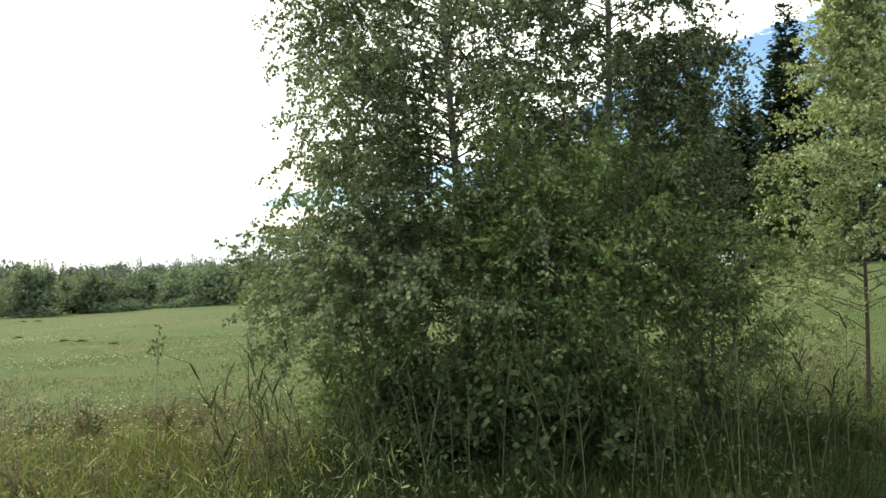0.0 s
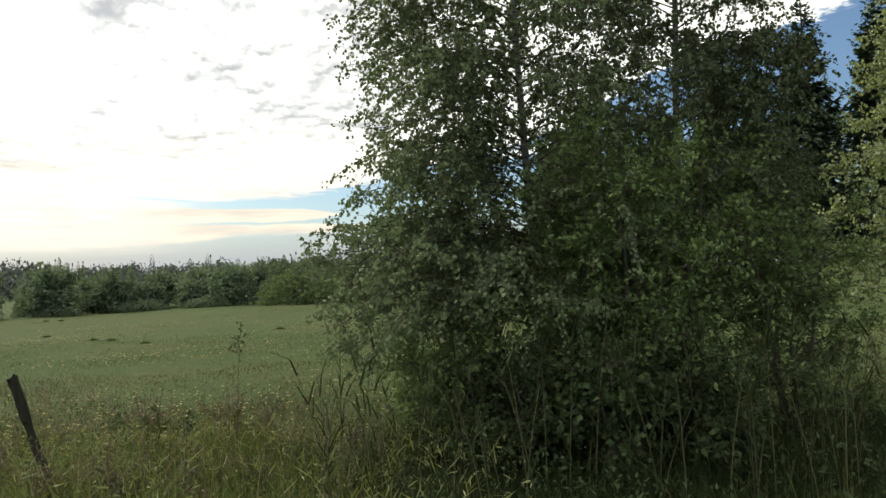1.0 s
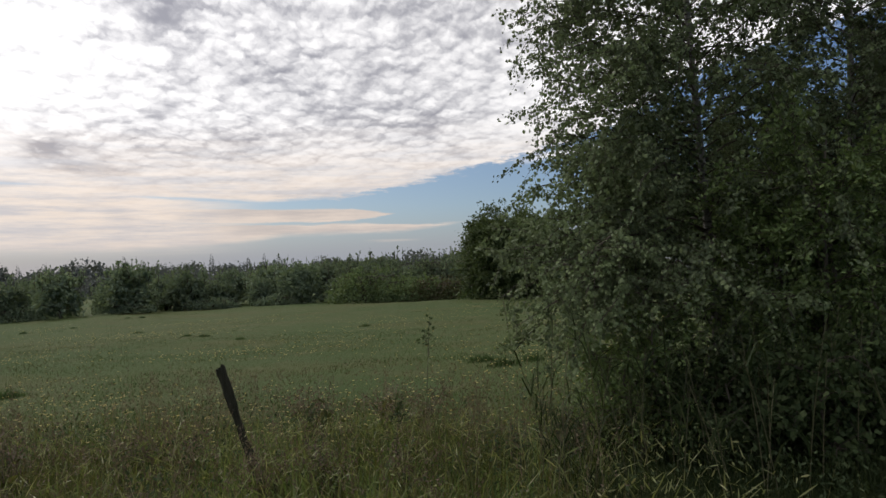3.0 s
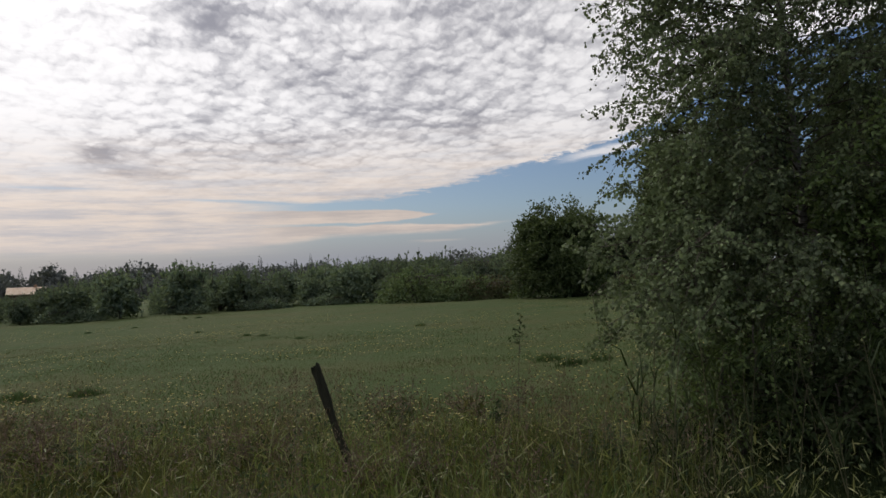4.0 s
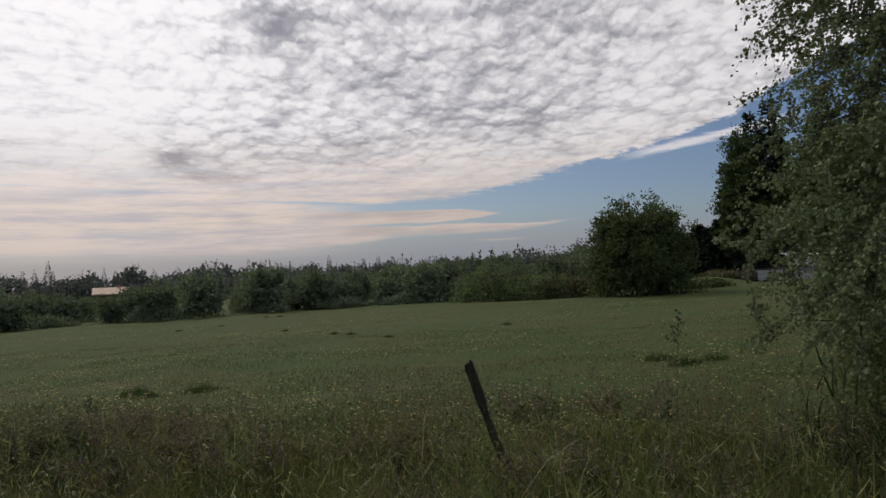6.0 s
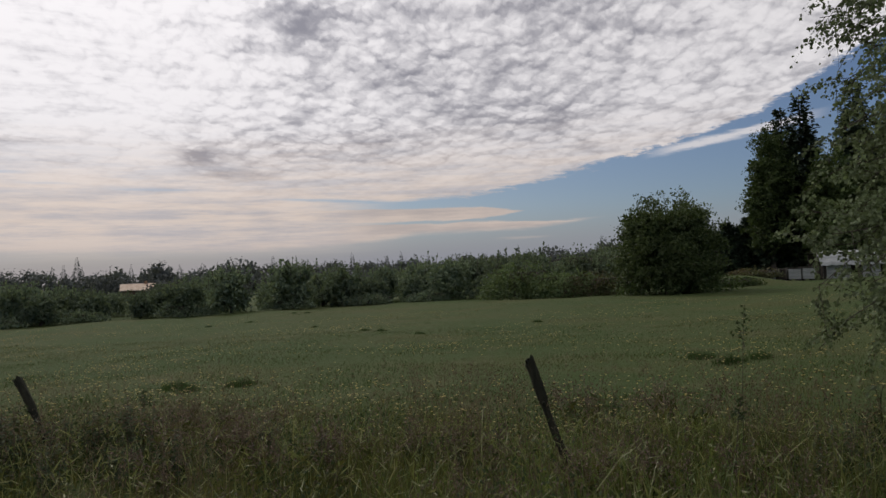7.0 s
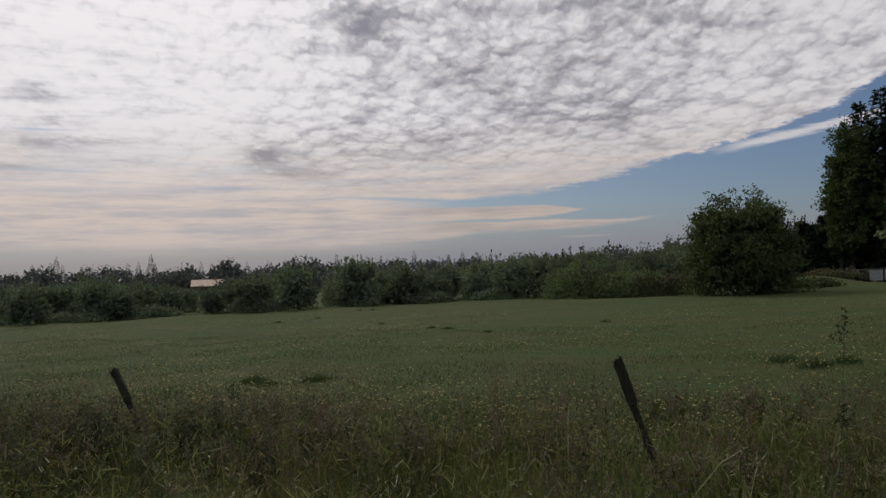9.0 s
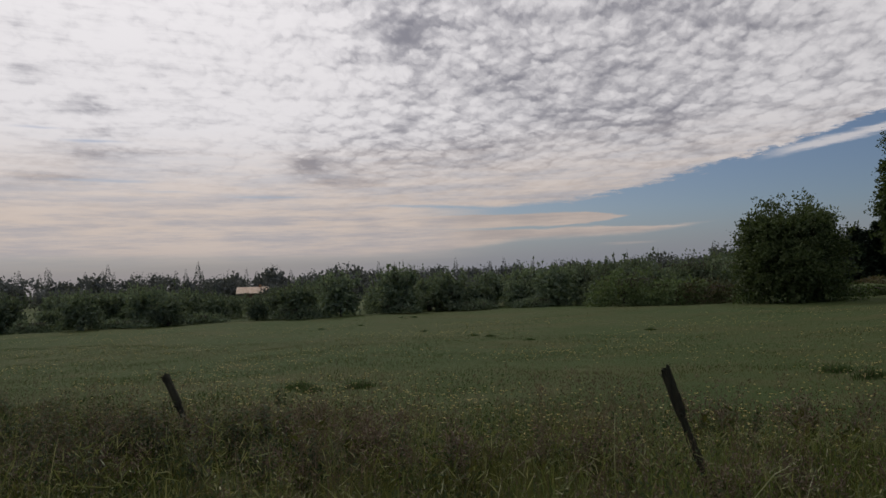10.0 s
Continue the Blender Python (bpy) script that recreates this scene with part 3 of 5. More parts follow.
# ---------------------------------------------------------------- trees
def grow(name, label, category, at, seed, height, trunk_r, first, limbs, reach, rise, twigs, per_twig, leaf, leaf_mat,
         bark_mat, droop=0.4, hang=0.6, twig_len=0.45, stems=1, lean=(0.0, 0.0), wander=0.12, group="", simple=False,
         shoots=0, crown_label="", ball=False, vary=(0.7, 1.12), extra=(), light_leaf=False, sparse=None):
    """A broadleaved tree: stems, limbs, twigs and a crown of single leaves. reach(h) gives the limb length at height share h."""
    r = np.random.default_rng(seed)
    top = thing(name, label, category, group, at)
    wood, boughs, crown, limb_bags = [], Bag(), Bag(), []
    leaf_base, leaf_axis = [], []
    for s in range(stems):
        out_az = s * 2 * math.pi / stems + r.uniform(-0.5, 0.5)
        splay = 0.0 if stems == 1 else r.uniform(0.12, 0.36)
        tall = height * (1 if s == 0 else r.uniform(0.75, 1.0))
        u = np.linspace(0, 1, 12)
        path = np.zeros((12, 3))
        path[:, 2] = u * tall
        path[:, 0] = lean[0] * u ** 1.5 + splay * tall * math.cos(out_az) * u + wander * np.sin(u * 5 + r.uniform(0, 6)) * u
        path[:, 1] = lean[1] * u ** 1.5 + splay * tall * math.sin(out_az) * u + wander * np.sin(u * 4 + r.uniform(0, 6)) * u
        rad = trunk_r * (1 - 0.9 * u) * (1 + 0.5 * np.exp(-u * 18)) + 0.004
        path[0, 2] = -0.15
        bag = Bag()
        tube(bag, path, rad, 8)
        wood.append(bag)
        count = max(3, limbs // stems)
        special = list(extra) if s == 0 else []
        for i in range(count + len(special)):
            h = first + (0.98 - first) * ((min(i, count - 1) + r.uniform(0, 1)) / count) ** 0.9
            start = np.array([np.interp(h, u, path[:, k]) for k in range(3)])
            az_l = i * 2.39996 + r.uniform(-0.5, 0.5)
            length = reach(h) * r.uniform(*vary)
            if ball:
                start = np.array((path[5, 0], path[5, 1], tall * r.uniform(0.42, 0.72)))
                elev = math.asin(np.clip((h - first) / (1 - first) * 1.52 - 0.54 + r.uniform(-0.08, 0.08), -0.5, 0.99))
                length *= 1 + 0.22 * max(0.0, math.sin(elev)) ** 2
                length *= 0.94 + 0.11 * math.sin(3 * az_l + 4 * elev + seed) * math.cos(5 * elev + 2 * az_l)
            else:
                elev = rise + r.uniform(-0.2, 0.25) + 0.5 * max(0.0, h - 0.7)
            if i >= count:
                z_l, az_l, length, elev = special[i - count]
                h, az_l = z_l / tall, radians(az_l)
                start = np.array([np.interp(h, u, path[:, k]) for k in range(3)])
            d = np.array((math.cos(az_l) * math.cos(elev), math.sin(az_l) * math.cos(elev), math.sin(elev)))
            q = np.linspace(0, 1, 7)
            lp = start + d * (q * length)[:, None]
            lp[:, 2] -= droop * length * q ** 2.2 * 0.5
            lp += r.normal(size=(7, 3)) * 0.035 * length * q[:, None]
            lr = np.interp(h, u, rad) * (0.45 if simple else 0.2) * (1 - 0.88 * q) + (0.003 if simple else 0.0022)
            if not simple:
                limb_bags.append(Bag())
            tube(boughs if simple else limb_bags[-1], lp, lr, 3 if simple else 5)
            ks = r.uniform(0.12, 1.0, twigs) ** 0.8
            tb = np.stack([np.interp(ks, q, lp[:, k]) for k in range(3)], -1)
            td = unit(d * 0.6 + r.normal(size=(twigs, 3)) * 0.75 + np.array((0, 0, -0.25 * hang)))
            tl = twig_len * r.uniform(0.5, 1.3, twigs)
            if not simple:
                for b0, dd, ll in zip(tb, td, tl):
                    qq = np.linspace(0, 1, 4)[:, None]
                    tp = b0 + dd * qq * ll
                    tp[:, 2] -= hang * ll * 0.35 * qq[:, 0] ** 2
                    tube(limb_bags[-1], tp, 0.0035 * (1 - 0.7 * qq[:, 0]), 3, False)
            m = per_twig
            w = r.uniform(0.05, 1.05, (twigs, m))
            pos = tb[:, None] + td[:, None] * (w * tl[:, None])[..., None]
            pos[..., 2] -= hang * tl[:, None] * 0.35 * w ** 2
            pos += r.normal(size=pos.shape) * leaf[0] * 0.5
            ax = r.normal(size=pos.shape) * 0.7 + td[:, None] * 0.5 + np.array((0, 0, -hang))
            leaf_base.append(pos.reshape(-1, 3))
            leaf_axis.append(ax.reshape(-1, 3))
        for _ in range(shoots // stems):
            x, y = r.normal(size=2) * reach(0.6) * 0.45
            b0 = np.array((path[8, 0] + x, path[8, 1] + y, tall * r.uniform(0.72, 0.9)))
            ll = r.uniform(0.5, 1.35)
            sp = b0 + np.linspace(0, 1, 4)[:, None] * np.array((r.normal() * 0.12, r.normal() * 0.12, ll))
            tube(boughs, sp, (0.022, 0.018, 0.014, 0.008), 3)
            m = 12
            w = r.uniform(0.0, 0.9, m)
            pos = b0 + (sp[-1] - b0) * w[:, None]
            leaf_base.append(pos)
            leaf_axis.append(r.normal(size=(m, 3)) * 0.5 + np.array((0, 0, 0.9)))
    base, axis = np.concatenate(leaf_base), np.concatenate(leaf_axis)
    keep = base[:, 2] > 0.05
    if sparse:
        keep &= r.uniform(size=len(base)) < np.interp(base[:, 2], sparse[0], sparse[1])
    base, axis = base[keep], axis[keep]
    n = len(base)
    size = leaf[0] * r.uniform(0.65, 1.25, n)
    if simple:
        out = np.hypot(base[:, 0] - base[:, 0].mean(), base[:, 1] - base[:, 1].mean())
        size *= np.where((out < 0.6 * out.max()) & (base[:, 2] < 0.75 * base[:, 2].max()), 1.6, 1.0)
    if simple or light_leaf:
        rhombs(crown, base, axis, r.normal(size=(n, 3)), size, size * leaf[1])
    else:
        leaves(crown, base, axis, r.normal(size=(n, 3)), size, size * leaf[1])
    for bag in wood:
        part("trunk" if stems == 1 else "stem", bag, bark_mat, top, smooth=True)
    for bag in limb_bags:
        part("limb", bag, M_TWIG, top, smooth=True)
    if boughs.n:
        part("branchwork", boughs, M_TWIG, top, smooth=True)["kind"] = "stuff"
    part("crown", crown, leaf_mat, top, crown_label)["kind"] = "stuff"
    return top


def stand(x, y, turn_deg=0.0, size=1.0, sink=0.0):
    return pose(x, y, float(ground_z(x, y)) - sink, 0, 0, turn_deg) @ Matrix.Scale(size, 4)


def copy_at(ob, x, y, turn_deg, size):
    """A copy standing elsewhere, scaled alike in all directions."""
    c = copy_thing(ob, pose(x, y, float(ground_z(x, y)), 0, 0, turn_deg))
    c.scale = (size, size, size)
    return c


# the two birches at the fence, their willow undergrowth, and the young aspen beside them
grow("birch_tree", "tall birch with pale stem and drooping leafy boughs", "tree", stand(0.75, 7.35), 11, 8.2, 0.045, 0.07, 175,
     lambda h: 1.72 - 1.35 * max(0.0, h - 0.5) ** 1.1 * 1.6, 0.38, 19, 35, (0.039, 0.88), M_BIRCH_LEAF, M_BIRCH, 0.75, 0.75, 0.42,
     lean=(-0.35, 0.1), vary=(0.72, 1.0), light_leaf=True, sparse=((2.2, 3.0, 5.0), (1.0, 0.82, 0.64)),
     extra=[(1.05 + 0.07 * i, 208 + (37 * i) % 50 - 25, 2.0 + 0.08 * (i % 4), 0.28 + 0.05 * (i % 4)) for i in range(13)]
     + [(1.45 + 0.085 * i, 203 + (31 * i) % 70 - 35, 1.42 + 0.07 * (i % 5), 0.3 + 0.06 * (i % 4)) for i in range(32)])
grow("birch_tree", "slender birch with grey stem crowded against another birch", "tree", stand(2.15, 7.75), 12, 8.6, 0.045, 0.10, 145,
     lambda h: 1.45 - 1.2 * max(0.0, h - 0.45), 0.45, 19, 33, (0.039, 0.88), M_BIRCH_LEAF, M_BIRCH, 0.7, 0.75, 0.42, lean=(0.15, 0.1), vary=(0.72, 1.02), light_leaf=True, sparse=((2.4, 3.4, 5.0), (1.0, 0.96, 0.90)),
     extra=[(1.3 + 0.115 * i, (41 * i) % 80 - 40, 1.0 + 0.07 * (i % 5), 0.35 + 0.05 * (i % 4)) for i in range(22)])
grow("willow_shrub", "dense green willow shrub growing under the birches", "shrub", stand(1.45, 6.75), 13, 2.55, 0.03, 0.05, 126,
     lambda h: 1.05 - 0.45 * h, 0.5, 13, 20, (0.050, 0.55), M_SHRUB_LEAF, M_BARK, 0.4, 0.35, 0.34, stems=6, wander=0.1, light_leaf=True)
grow("willow_shrub", "low dark willow shrub at the edge of the birches", "shrub", stand(2.75, 6.75), 16, 1.9, 0.022, 0.05, 56,
     lambda h: 0.75 - 0.35 * h, 0.5, 11, 14, (0.050, 0.5), M_SHRUB_LEAF, M_BARK, 0.4, 0.35, 0.3, stems=4, wander=0.1, light_leaf=True)
grow("willow_shrub", "low green willow shrub among reeds under the birch", "shrub", stand(-0.1, 6.6), 17, 1.15, 0.018, 0.05, 56,
     lambda h: 0.7 - 0.3 * h, 0.45, 10, 14, (0.046, 0.55), M_SHRUB_LEAF, M_BARK, 0.4, 0.35, 0.28, stems=4, wander=0.08, light_leaf=True)
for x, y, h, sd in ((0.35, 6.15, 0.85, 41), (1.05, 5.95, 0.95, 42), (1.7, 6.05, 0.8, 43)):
    grow("hazel_shrub", "low hazel shrub among reeds, leaf colour darkened for the birch shade", "shrub", stand(x, y), sd, h, 0.013, 0.06, 44,
         lambda h: 0.52 - 0.2 * h, 0.4, 8, 12, (0.056, 0.78), M_SHADE_TONED_LEAF, M_BARK, 0.4, 0.5, 0.24, stems=4, wander=0.06, light_leaf=True, group="foot shrubs")
grow("aspen_tree", "young aspen with yellow-green leaves and thin leaning stem", "tree", stand(4.58, 7.65), 14, 5.6, 0.017, 0.17, 165,
     lambda h: 2.3 * (1 - h) ** 1.7 + 0.12, 0.40, 13, 20, (0.037, 0.98), M_ASPEN_LEAF, M_TWIG, 0.35, 0.35, 0.24, lean=(0.3, 0.1), vary=(0.45, 1.05), wander=0.16,
     extra=[(0.62 + 0.17 * i, 180 + (47 * i) % 80 - 40, 0.95 + 0.12 * (i % 3), 0.45 + 0.1 * (i % 2)) for i in range(6)], light_leaf=True)

# rounded bush tree at the far edge of the field
grow("sallow_tree", "broad round dark-green sallow tree at the field edge", "tree", stand(-1.2, 43.6), 15, 3.7, 0.16, 0.05, 290,
     lambda h: 3.0, 0.6, 17, 14, (0.15, 0.62), M_SALLOW_LEAF, M_BARK, 0.12, 0.0, 0.75, stems=1, simple=True, ball=True, wander=0.1, vary=(0.84, 1.06))


# overgrown orchard: small trees in three rows with upright shoots
orchard = []
for k in range(5):
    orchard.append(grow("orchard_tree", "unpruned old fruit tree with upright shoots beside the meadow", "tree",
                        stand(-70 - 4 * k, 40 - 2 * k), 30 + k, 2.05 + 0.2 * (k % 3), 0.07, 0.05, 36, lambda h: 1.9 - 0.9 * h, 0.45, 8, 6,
                        (0.20, 0.62), M_HAZED_ORCHARD_LEAF, M_BARK, 0.7, 0.2, 0.5, stems=2, simple=True, shoots=(14, 30, 8, 26, 16)[k],
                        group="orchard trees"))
edge_row = [(-62.0, 31.0), (-50.0, 38.3), (-38.0, 44.5), (-25.0, 50.5), (-14.5, 52.0)]
edge_x, edge_y = np.array([p[0] for p in edge_row]), np.array([p[1] for p in edge_row])
r_o = np.random.default_rng(5)
for row in range(4):
    x = -62.0 + 1.3 * row
    while x < (-11.6, -10, -8, -3)[row]:
        y = float(np.interp(x, edge_x, edge_y)) + 4.2 * row + r_o.uniform(-1.2, 1.7)
        size = r_o.uniform(0.66, 1.26) * float(np.interp(x, (-50, -30, -20), (0.90, 1.0, 1.06)))
        if -0.86 < (x + 2.7) / (y - 0.4) < -0.74:
            size = min(size, 0.72)
        copy_at(orchard[r_o.integers(0, 5)], x, y, r_o.uniform(0, 360), size)
        x += r_o.uniform(2.1, 3.6) * (1 + 0.15 * row)


for k, (x, y, s) in enumerate(((-11.6, 50.6, 0.82), (-9.4, 51.2, 0.9), (-7.6, 50.4, 0.8), (-5.8, 51.4, 1.0), (-4.3, 49.6, 0.85))):
    copy_at(orchard[(1, 3)[k % 2]], x, y, 70 * k, s)


# bramble banks
def bramble(name, label, x, y, w, d, h, seed, mat, count=2600, leaf=0.16):
    r = np.random.default_rng(seed)
    top = thing(name, label, "shrub", "bramble thickets", stand(x, y))
    crown, canes = Bag(), Bag()
    a, e = r.uniform(0, 2 * math.pi, count), np.arcsin(r.uniform(0.0, 1, count))
    rad = r.uniform(0.7, 1.05, count) * (1 + 0.22 * np.sin(3 * a + seed) + 0.15 * np.sin(7 * a))
    p = np.stack((np.cos(a) * np.cos(e) * w * rad, np.sin(a) * np.cos(e) * d * rad, np.sin(e) * h * rad + 0.05), -1)
    rhombs(crown, p, r.normal(size=(count, 3)) + p * 0.3, r.normal(size=(count, 3)), leaf * r.uniform(0.6, 1.3, count), leaf * 0.7)
    for _ in range(40):
        i = r.integers(0, count)
        q = np.linspace(0, 1, 6)[:, None]
        path = p[i] * q * np.array((1, 1, 0)) + UP * (h * 1.2 * np.sin(q * 2.4) * 0.8)
        tube(canes, path, np.full(6, 0.012), 3)
    part("cane_tangle", canes, M_TWIG, top)["kind"] = "stuff"
    part("foliage", crown, mat, top)["kind"] = "stuff"


bramble("bramble_thicket", "pale green bramble mound at the field edge", -10.5, 47.0, 2.5, 1.7, 1.85, 1, M_BRAMBLE_LEAF, 3600, 0.2)
bramble("bramble_thicket", "mixed green bramble bank with rusty leaves", -7.2, 46.8, 2.2, 1.5, 1.35, 2, M_BRAMBLE_LEAF, 3000, 0.18)
bramble("bramble_thicket", "low rusty and green bramble bank", -5.2, 46.8, 2.3, 1.5, 1.15, 3, M_RUST_LEAF)
bramble("bramble_thicket", "mixed green thicket behind the brambles", -10.5, 51.5, 3.2, 1.8, 2.2, 4, M_HAZED_ORCHARD_LEAF, 3200, 0.2)
bramble("bramble_thicket", "mixed green thicket behind the brambles", -5.6, 51.0, 3.0, 1.8, 2.6, 5, M_HAZED_ORCHARD_LEAF, 3200, 0.2)
bramble("bramble_thicket", "dark green growth round the foot of the sallow", -1.2, 43.0, 2.9, 1.5, 1.0, 8, M_BUSH_LEAF, 3000, 0.16)
bramble("bramble_thicket", "dark weedy thicket on the grassy bank", 2.6, 47.6, 1.7, 1.0, 0.45, 6, M_BUSH_LEAF, 1600, 0.16)
bramble("bramble_thicket", "dry reddish weeds on the grassy bank", 4.6, 54.0, 1.6, 1.0, 0.55, 7, M_RUST_LEAF, 1800, 0.16)


for k, (x, w) in enumerate(((-46.0, 2.6), (-40.5, 2.0), (-34.0, 2.4), (-27.5, 2.2), (-22.0, 1.8), (-51.5, 2.4), (-17.5, 1.9))):
    bramble("bramble_thicket", "low green bushes at the foot of the orchard", x, float(np.interp(x, edge_x, edge_y)) - 0.6, w, 0.9,
            0.55 + 0.12 * (k % 3), 20 + k, M_HAZED_ORCHARD_LEAF, 1700, 0.17)


def spruce(x, y, height, seed, label, spread_share=0.23):
    r = np.random.default_rng(seed)
    top = thing("spruce_tree", label, "tree", "spruces", stand(x, y))
    bag, boughs, crown = Bag(), Bag(), Bag()
    tube(bag, [(0, 0, -0.2), (0, 0, height * 0.5), (0, 0, height)], [height * 0.014, height * 0.009, 0.03], 8)
    z = height * 0.03
    bases, axes, sizes = [], [], []
    while z < height * 0.985:
        h = z / height
        reach_here = height * spread_share * (1 - h) ** 0.85 + 0.34
        n = 9
        for i in range(n):
            a = r.uniform(0, 2 * math.pi)
            length = reach_here * r.uniform(0.7, 1.12)
            tilt = -0.12 + 0.55 * h + r.uniform(-0.1, 0.1)
            d = np.array((math.cos(a), math.sin(a), tilt))
            q = np.linspace(0, 1, 5)
            lp = np.array((0, 0, z)) + d * (q * length)[:, None]
            lp[:, 2] += 0.18 * length * (q ** 3) - 0.15 * length * np.sin(q * 3.1)
            tube(boughs, lp, 0.03 * (1 - 0.8 * q) * (1.2 - h), 3, False)
            m = max(6, int(7.5 * length))
            w = r.uniform(0.12, 1.0, m)
            pos = np.stack([np.interp(w, q, lp[:, k]) for k in range(3)], -1)
            side = np.cross(d, UP) * r.choice((-1, 1), m)[:, None]
            ax = side * r.uniform(0.2, 1, m)[:, None] + d * 0.8 + np.stack((np.zeros(m), np.zeros(m), r.uniform(-0.75, 0.1, m)), -1)
            bases.append(pos)
            axes.append(ax)
            sizes.append(np.clip(0.55 * length * (1.15 - w), 0.36, 0.95) * r.uniform(0.7, 1.2, m))
        z += height * 0.017 * r.uniform(0.8, 1.2)
    b, ax, s = np.concatenate(bases), np.concatenate(axes), np.concatenate(sizes)
    rhombs(crown, b, ax, r.normal(size=b.shape) * 0.5 + UP, s * 1.15, s * 0.62)
    part("trunk", bag, M_BARK, top, smooth=True)
    part("branchwork", boughs, M_TWIG, top)["kind"] = "stuff"
    part("needle_mass", crown, M_NEEDLE, top)["kind"] = "stuff"


dark_label = "tall dark spruce in a row behind the field"
for x, y, h, sd in ((12.6, 76, 17.0, 1), (17.0, 75, 17.6, 2), (22.0, 78, 18.5, 3), (26.6, 75, 21.0, 4), (33.0, 80, 21.0, 5),
                    (10.6, 74, 15.6, 11), (36.0, 75, 27.2, 6), (45.0, 77, 30.0, 7), (19.5, 73, 15.0, 10)):
    spruce(x, y, h, 60 + sd, dark_label)
for x, y, h, sd in ((4.4, 74, 4.4, 1), (5.4, 75, 5.2, 2), (6.3, 74, 4.8, 3), (7.4, 75, 5.6, 4)):
    spruce(x, y, h, 80 + sd, "narrow dark conifer in a close row behind the bank", 0.12)
grow("wayside_tree", "dark broadleaved tree in front of the spruces", "tree", stand(9.0, 72), 21, 12.6, 0.2, 0.10, 84,
     lambda h: 3.7 - 2.3 * h, 0.6, 16, 13, (0.20, 0.65), M_BUSH_LEAF, M_BARK, 0.3, 0.2, 0.9, simple=True)
grow("wayside_tree", "dark broadleaved tree in front of the spruces", "tree", stand(17.0, 70), 22, 8.5, 0.2, 0.1, 60,
     lambda h: 3.8 - 2.2 * h, 0.5, 12, 9, (0.30, 0.65), M_BUSH_LEAF, M_BARK, 0.3, 0.2, 0.9, simple=True)
grow("wayside_tree", "dark broadleaved tree in front of the spruces", "tree", stand(13.2, 69), 23, 10.0, 0.2, 0.08, 64,
     lambda h: 3.4 - 2.0 * h, 0.5, 12, 9, (0.30, 0.65), M_BUSH_LEAF, M_BARK, 0.3, 0.2, 0.9, simple=True)
grow("wayside_tree", "dark broadleaved tree in front of the spruces", "tree", stand(32.0, 70), 24, 9.5, 0.2, 0.06, 64,
     lambda h: 4.0 - 2.2 * h, 0.5, 12, 9, (0.30, 0.65), M_BUSH_LEAF, M_BARK, 0.3, 0.2, 0.9, simple=True)


# distant woods that close the horizon, their haze carried by the leaf colour
def far_woods():
    r = np.random.default_rng(9)
    bag = Bag()
    for i in range(300):
        a = radians(-64 + 104 * ((i + r.uniform(0, 1)) / 230 if i < 230 else (i - 230 + r.uniform(0, 1)) / 70))
        dist = r.uniform(190, 300) if i < 230 else r.uniform(165, 185)
        x, y = math.sin(a) * dist, math.cos(a) * dist
        z0 = float(ground_z(x, y))
        conifer = r.uniform() < (0.42 if a < radians(-38) else 0.2)
        h = r.uniform(6.6, 9.6) * (1.25 if conifer else 1.0) * (0.95 if a > radians(-28) else 1.0) * (1.0 if i < 230 else 0.55)
        n = 450
        if conifer:
            u = r.uniform(0, 1, n)
            u = u ** 1.2
            rad = (1 - u) * h * 0.17 * r.uniform(0.0, 1.1, n) + 0.1
            t = r.uniform(0, 2 * math.pi, n)
            p = np.stack((np.cos(t) * rad, np.sin(t) * rad, u * h), -1)
            ax = np.stack((np.cos(t), np.sin(t), np.full(n, -0.3)), -1)
            size = 1.1 * (1.15 - u)
        else:
            e = random_dirs(n)
            w = h * r.uniform(0.42, 0.62) * (1.0 if i < 230 else 1.5)
            p = e * (r.uniform(0.55, 1.05, n) * (1 + 0.25 * np.sin(e[:, 0] * 5 + i)))[:, None] * np.array((w, w, h * 0.5)) + np.array((0, 0, h * 0.5))
            ax, size = random_dirs(n), np.where(np.linalg.norm(p - np.array((0, 0, h * 0.5)), axis=1) < 0.45 * h, 1.2, 0.55)
        p[:, 2] = np.maximum(p[:, 2], 0.1)
        rhombs(bag, p + np.array((x, y, z0)), ax, r.normal(size=(n, 3)), size * r.uniform(0.6, 1.3, n), size * 0.7)
    tagged(part("far_woods", bag, M_HAZED_LEAF), "distant mixed woods of broadleaved trees and conifers", "woods", kind="stuff")


far_woods()


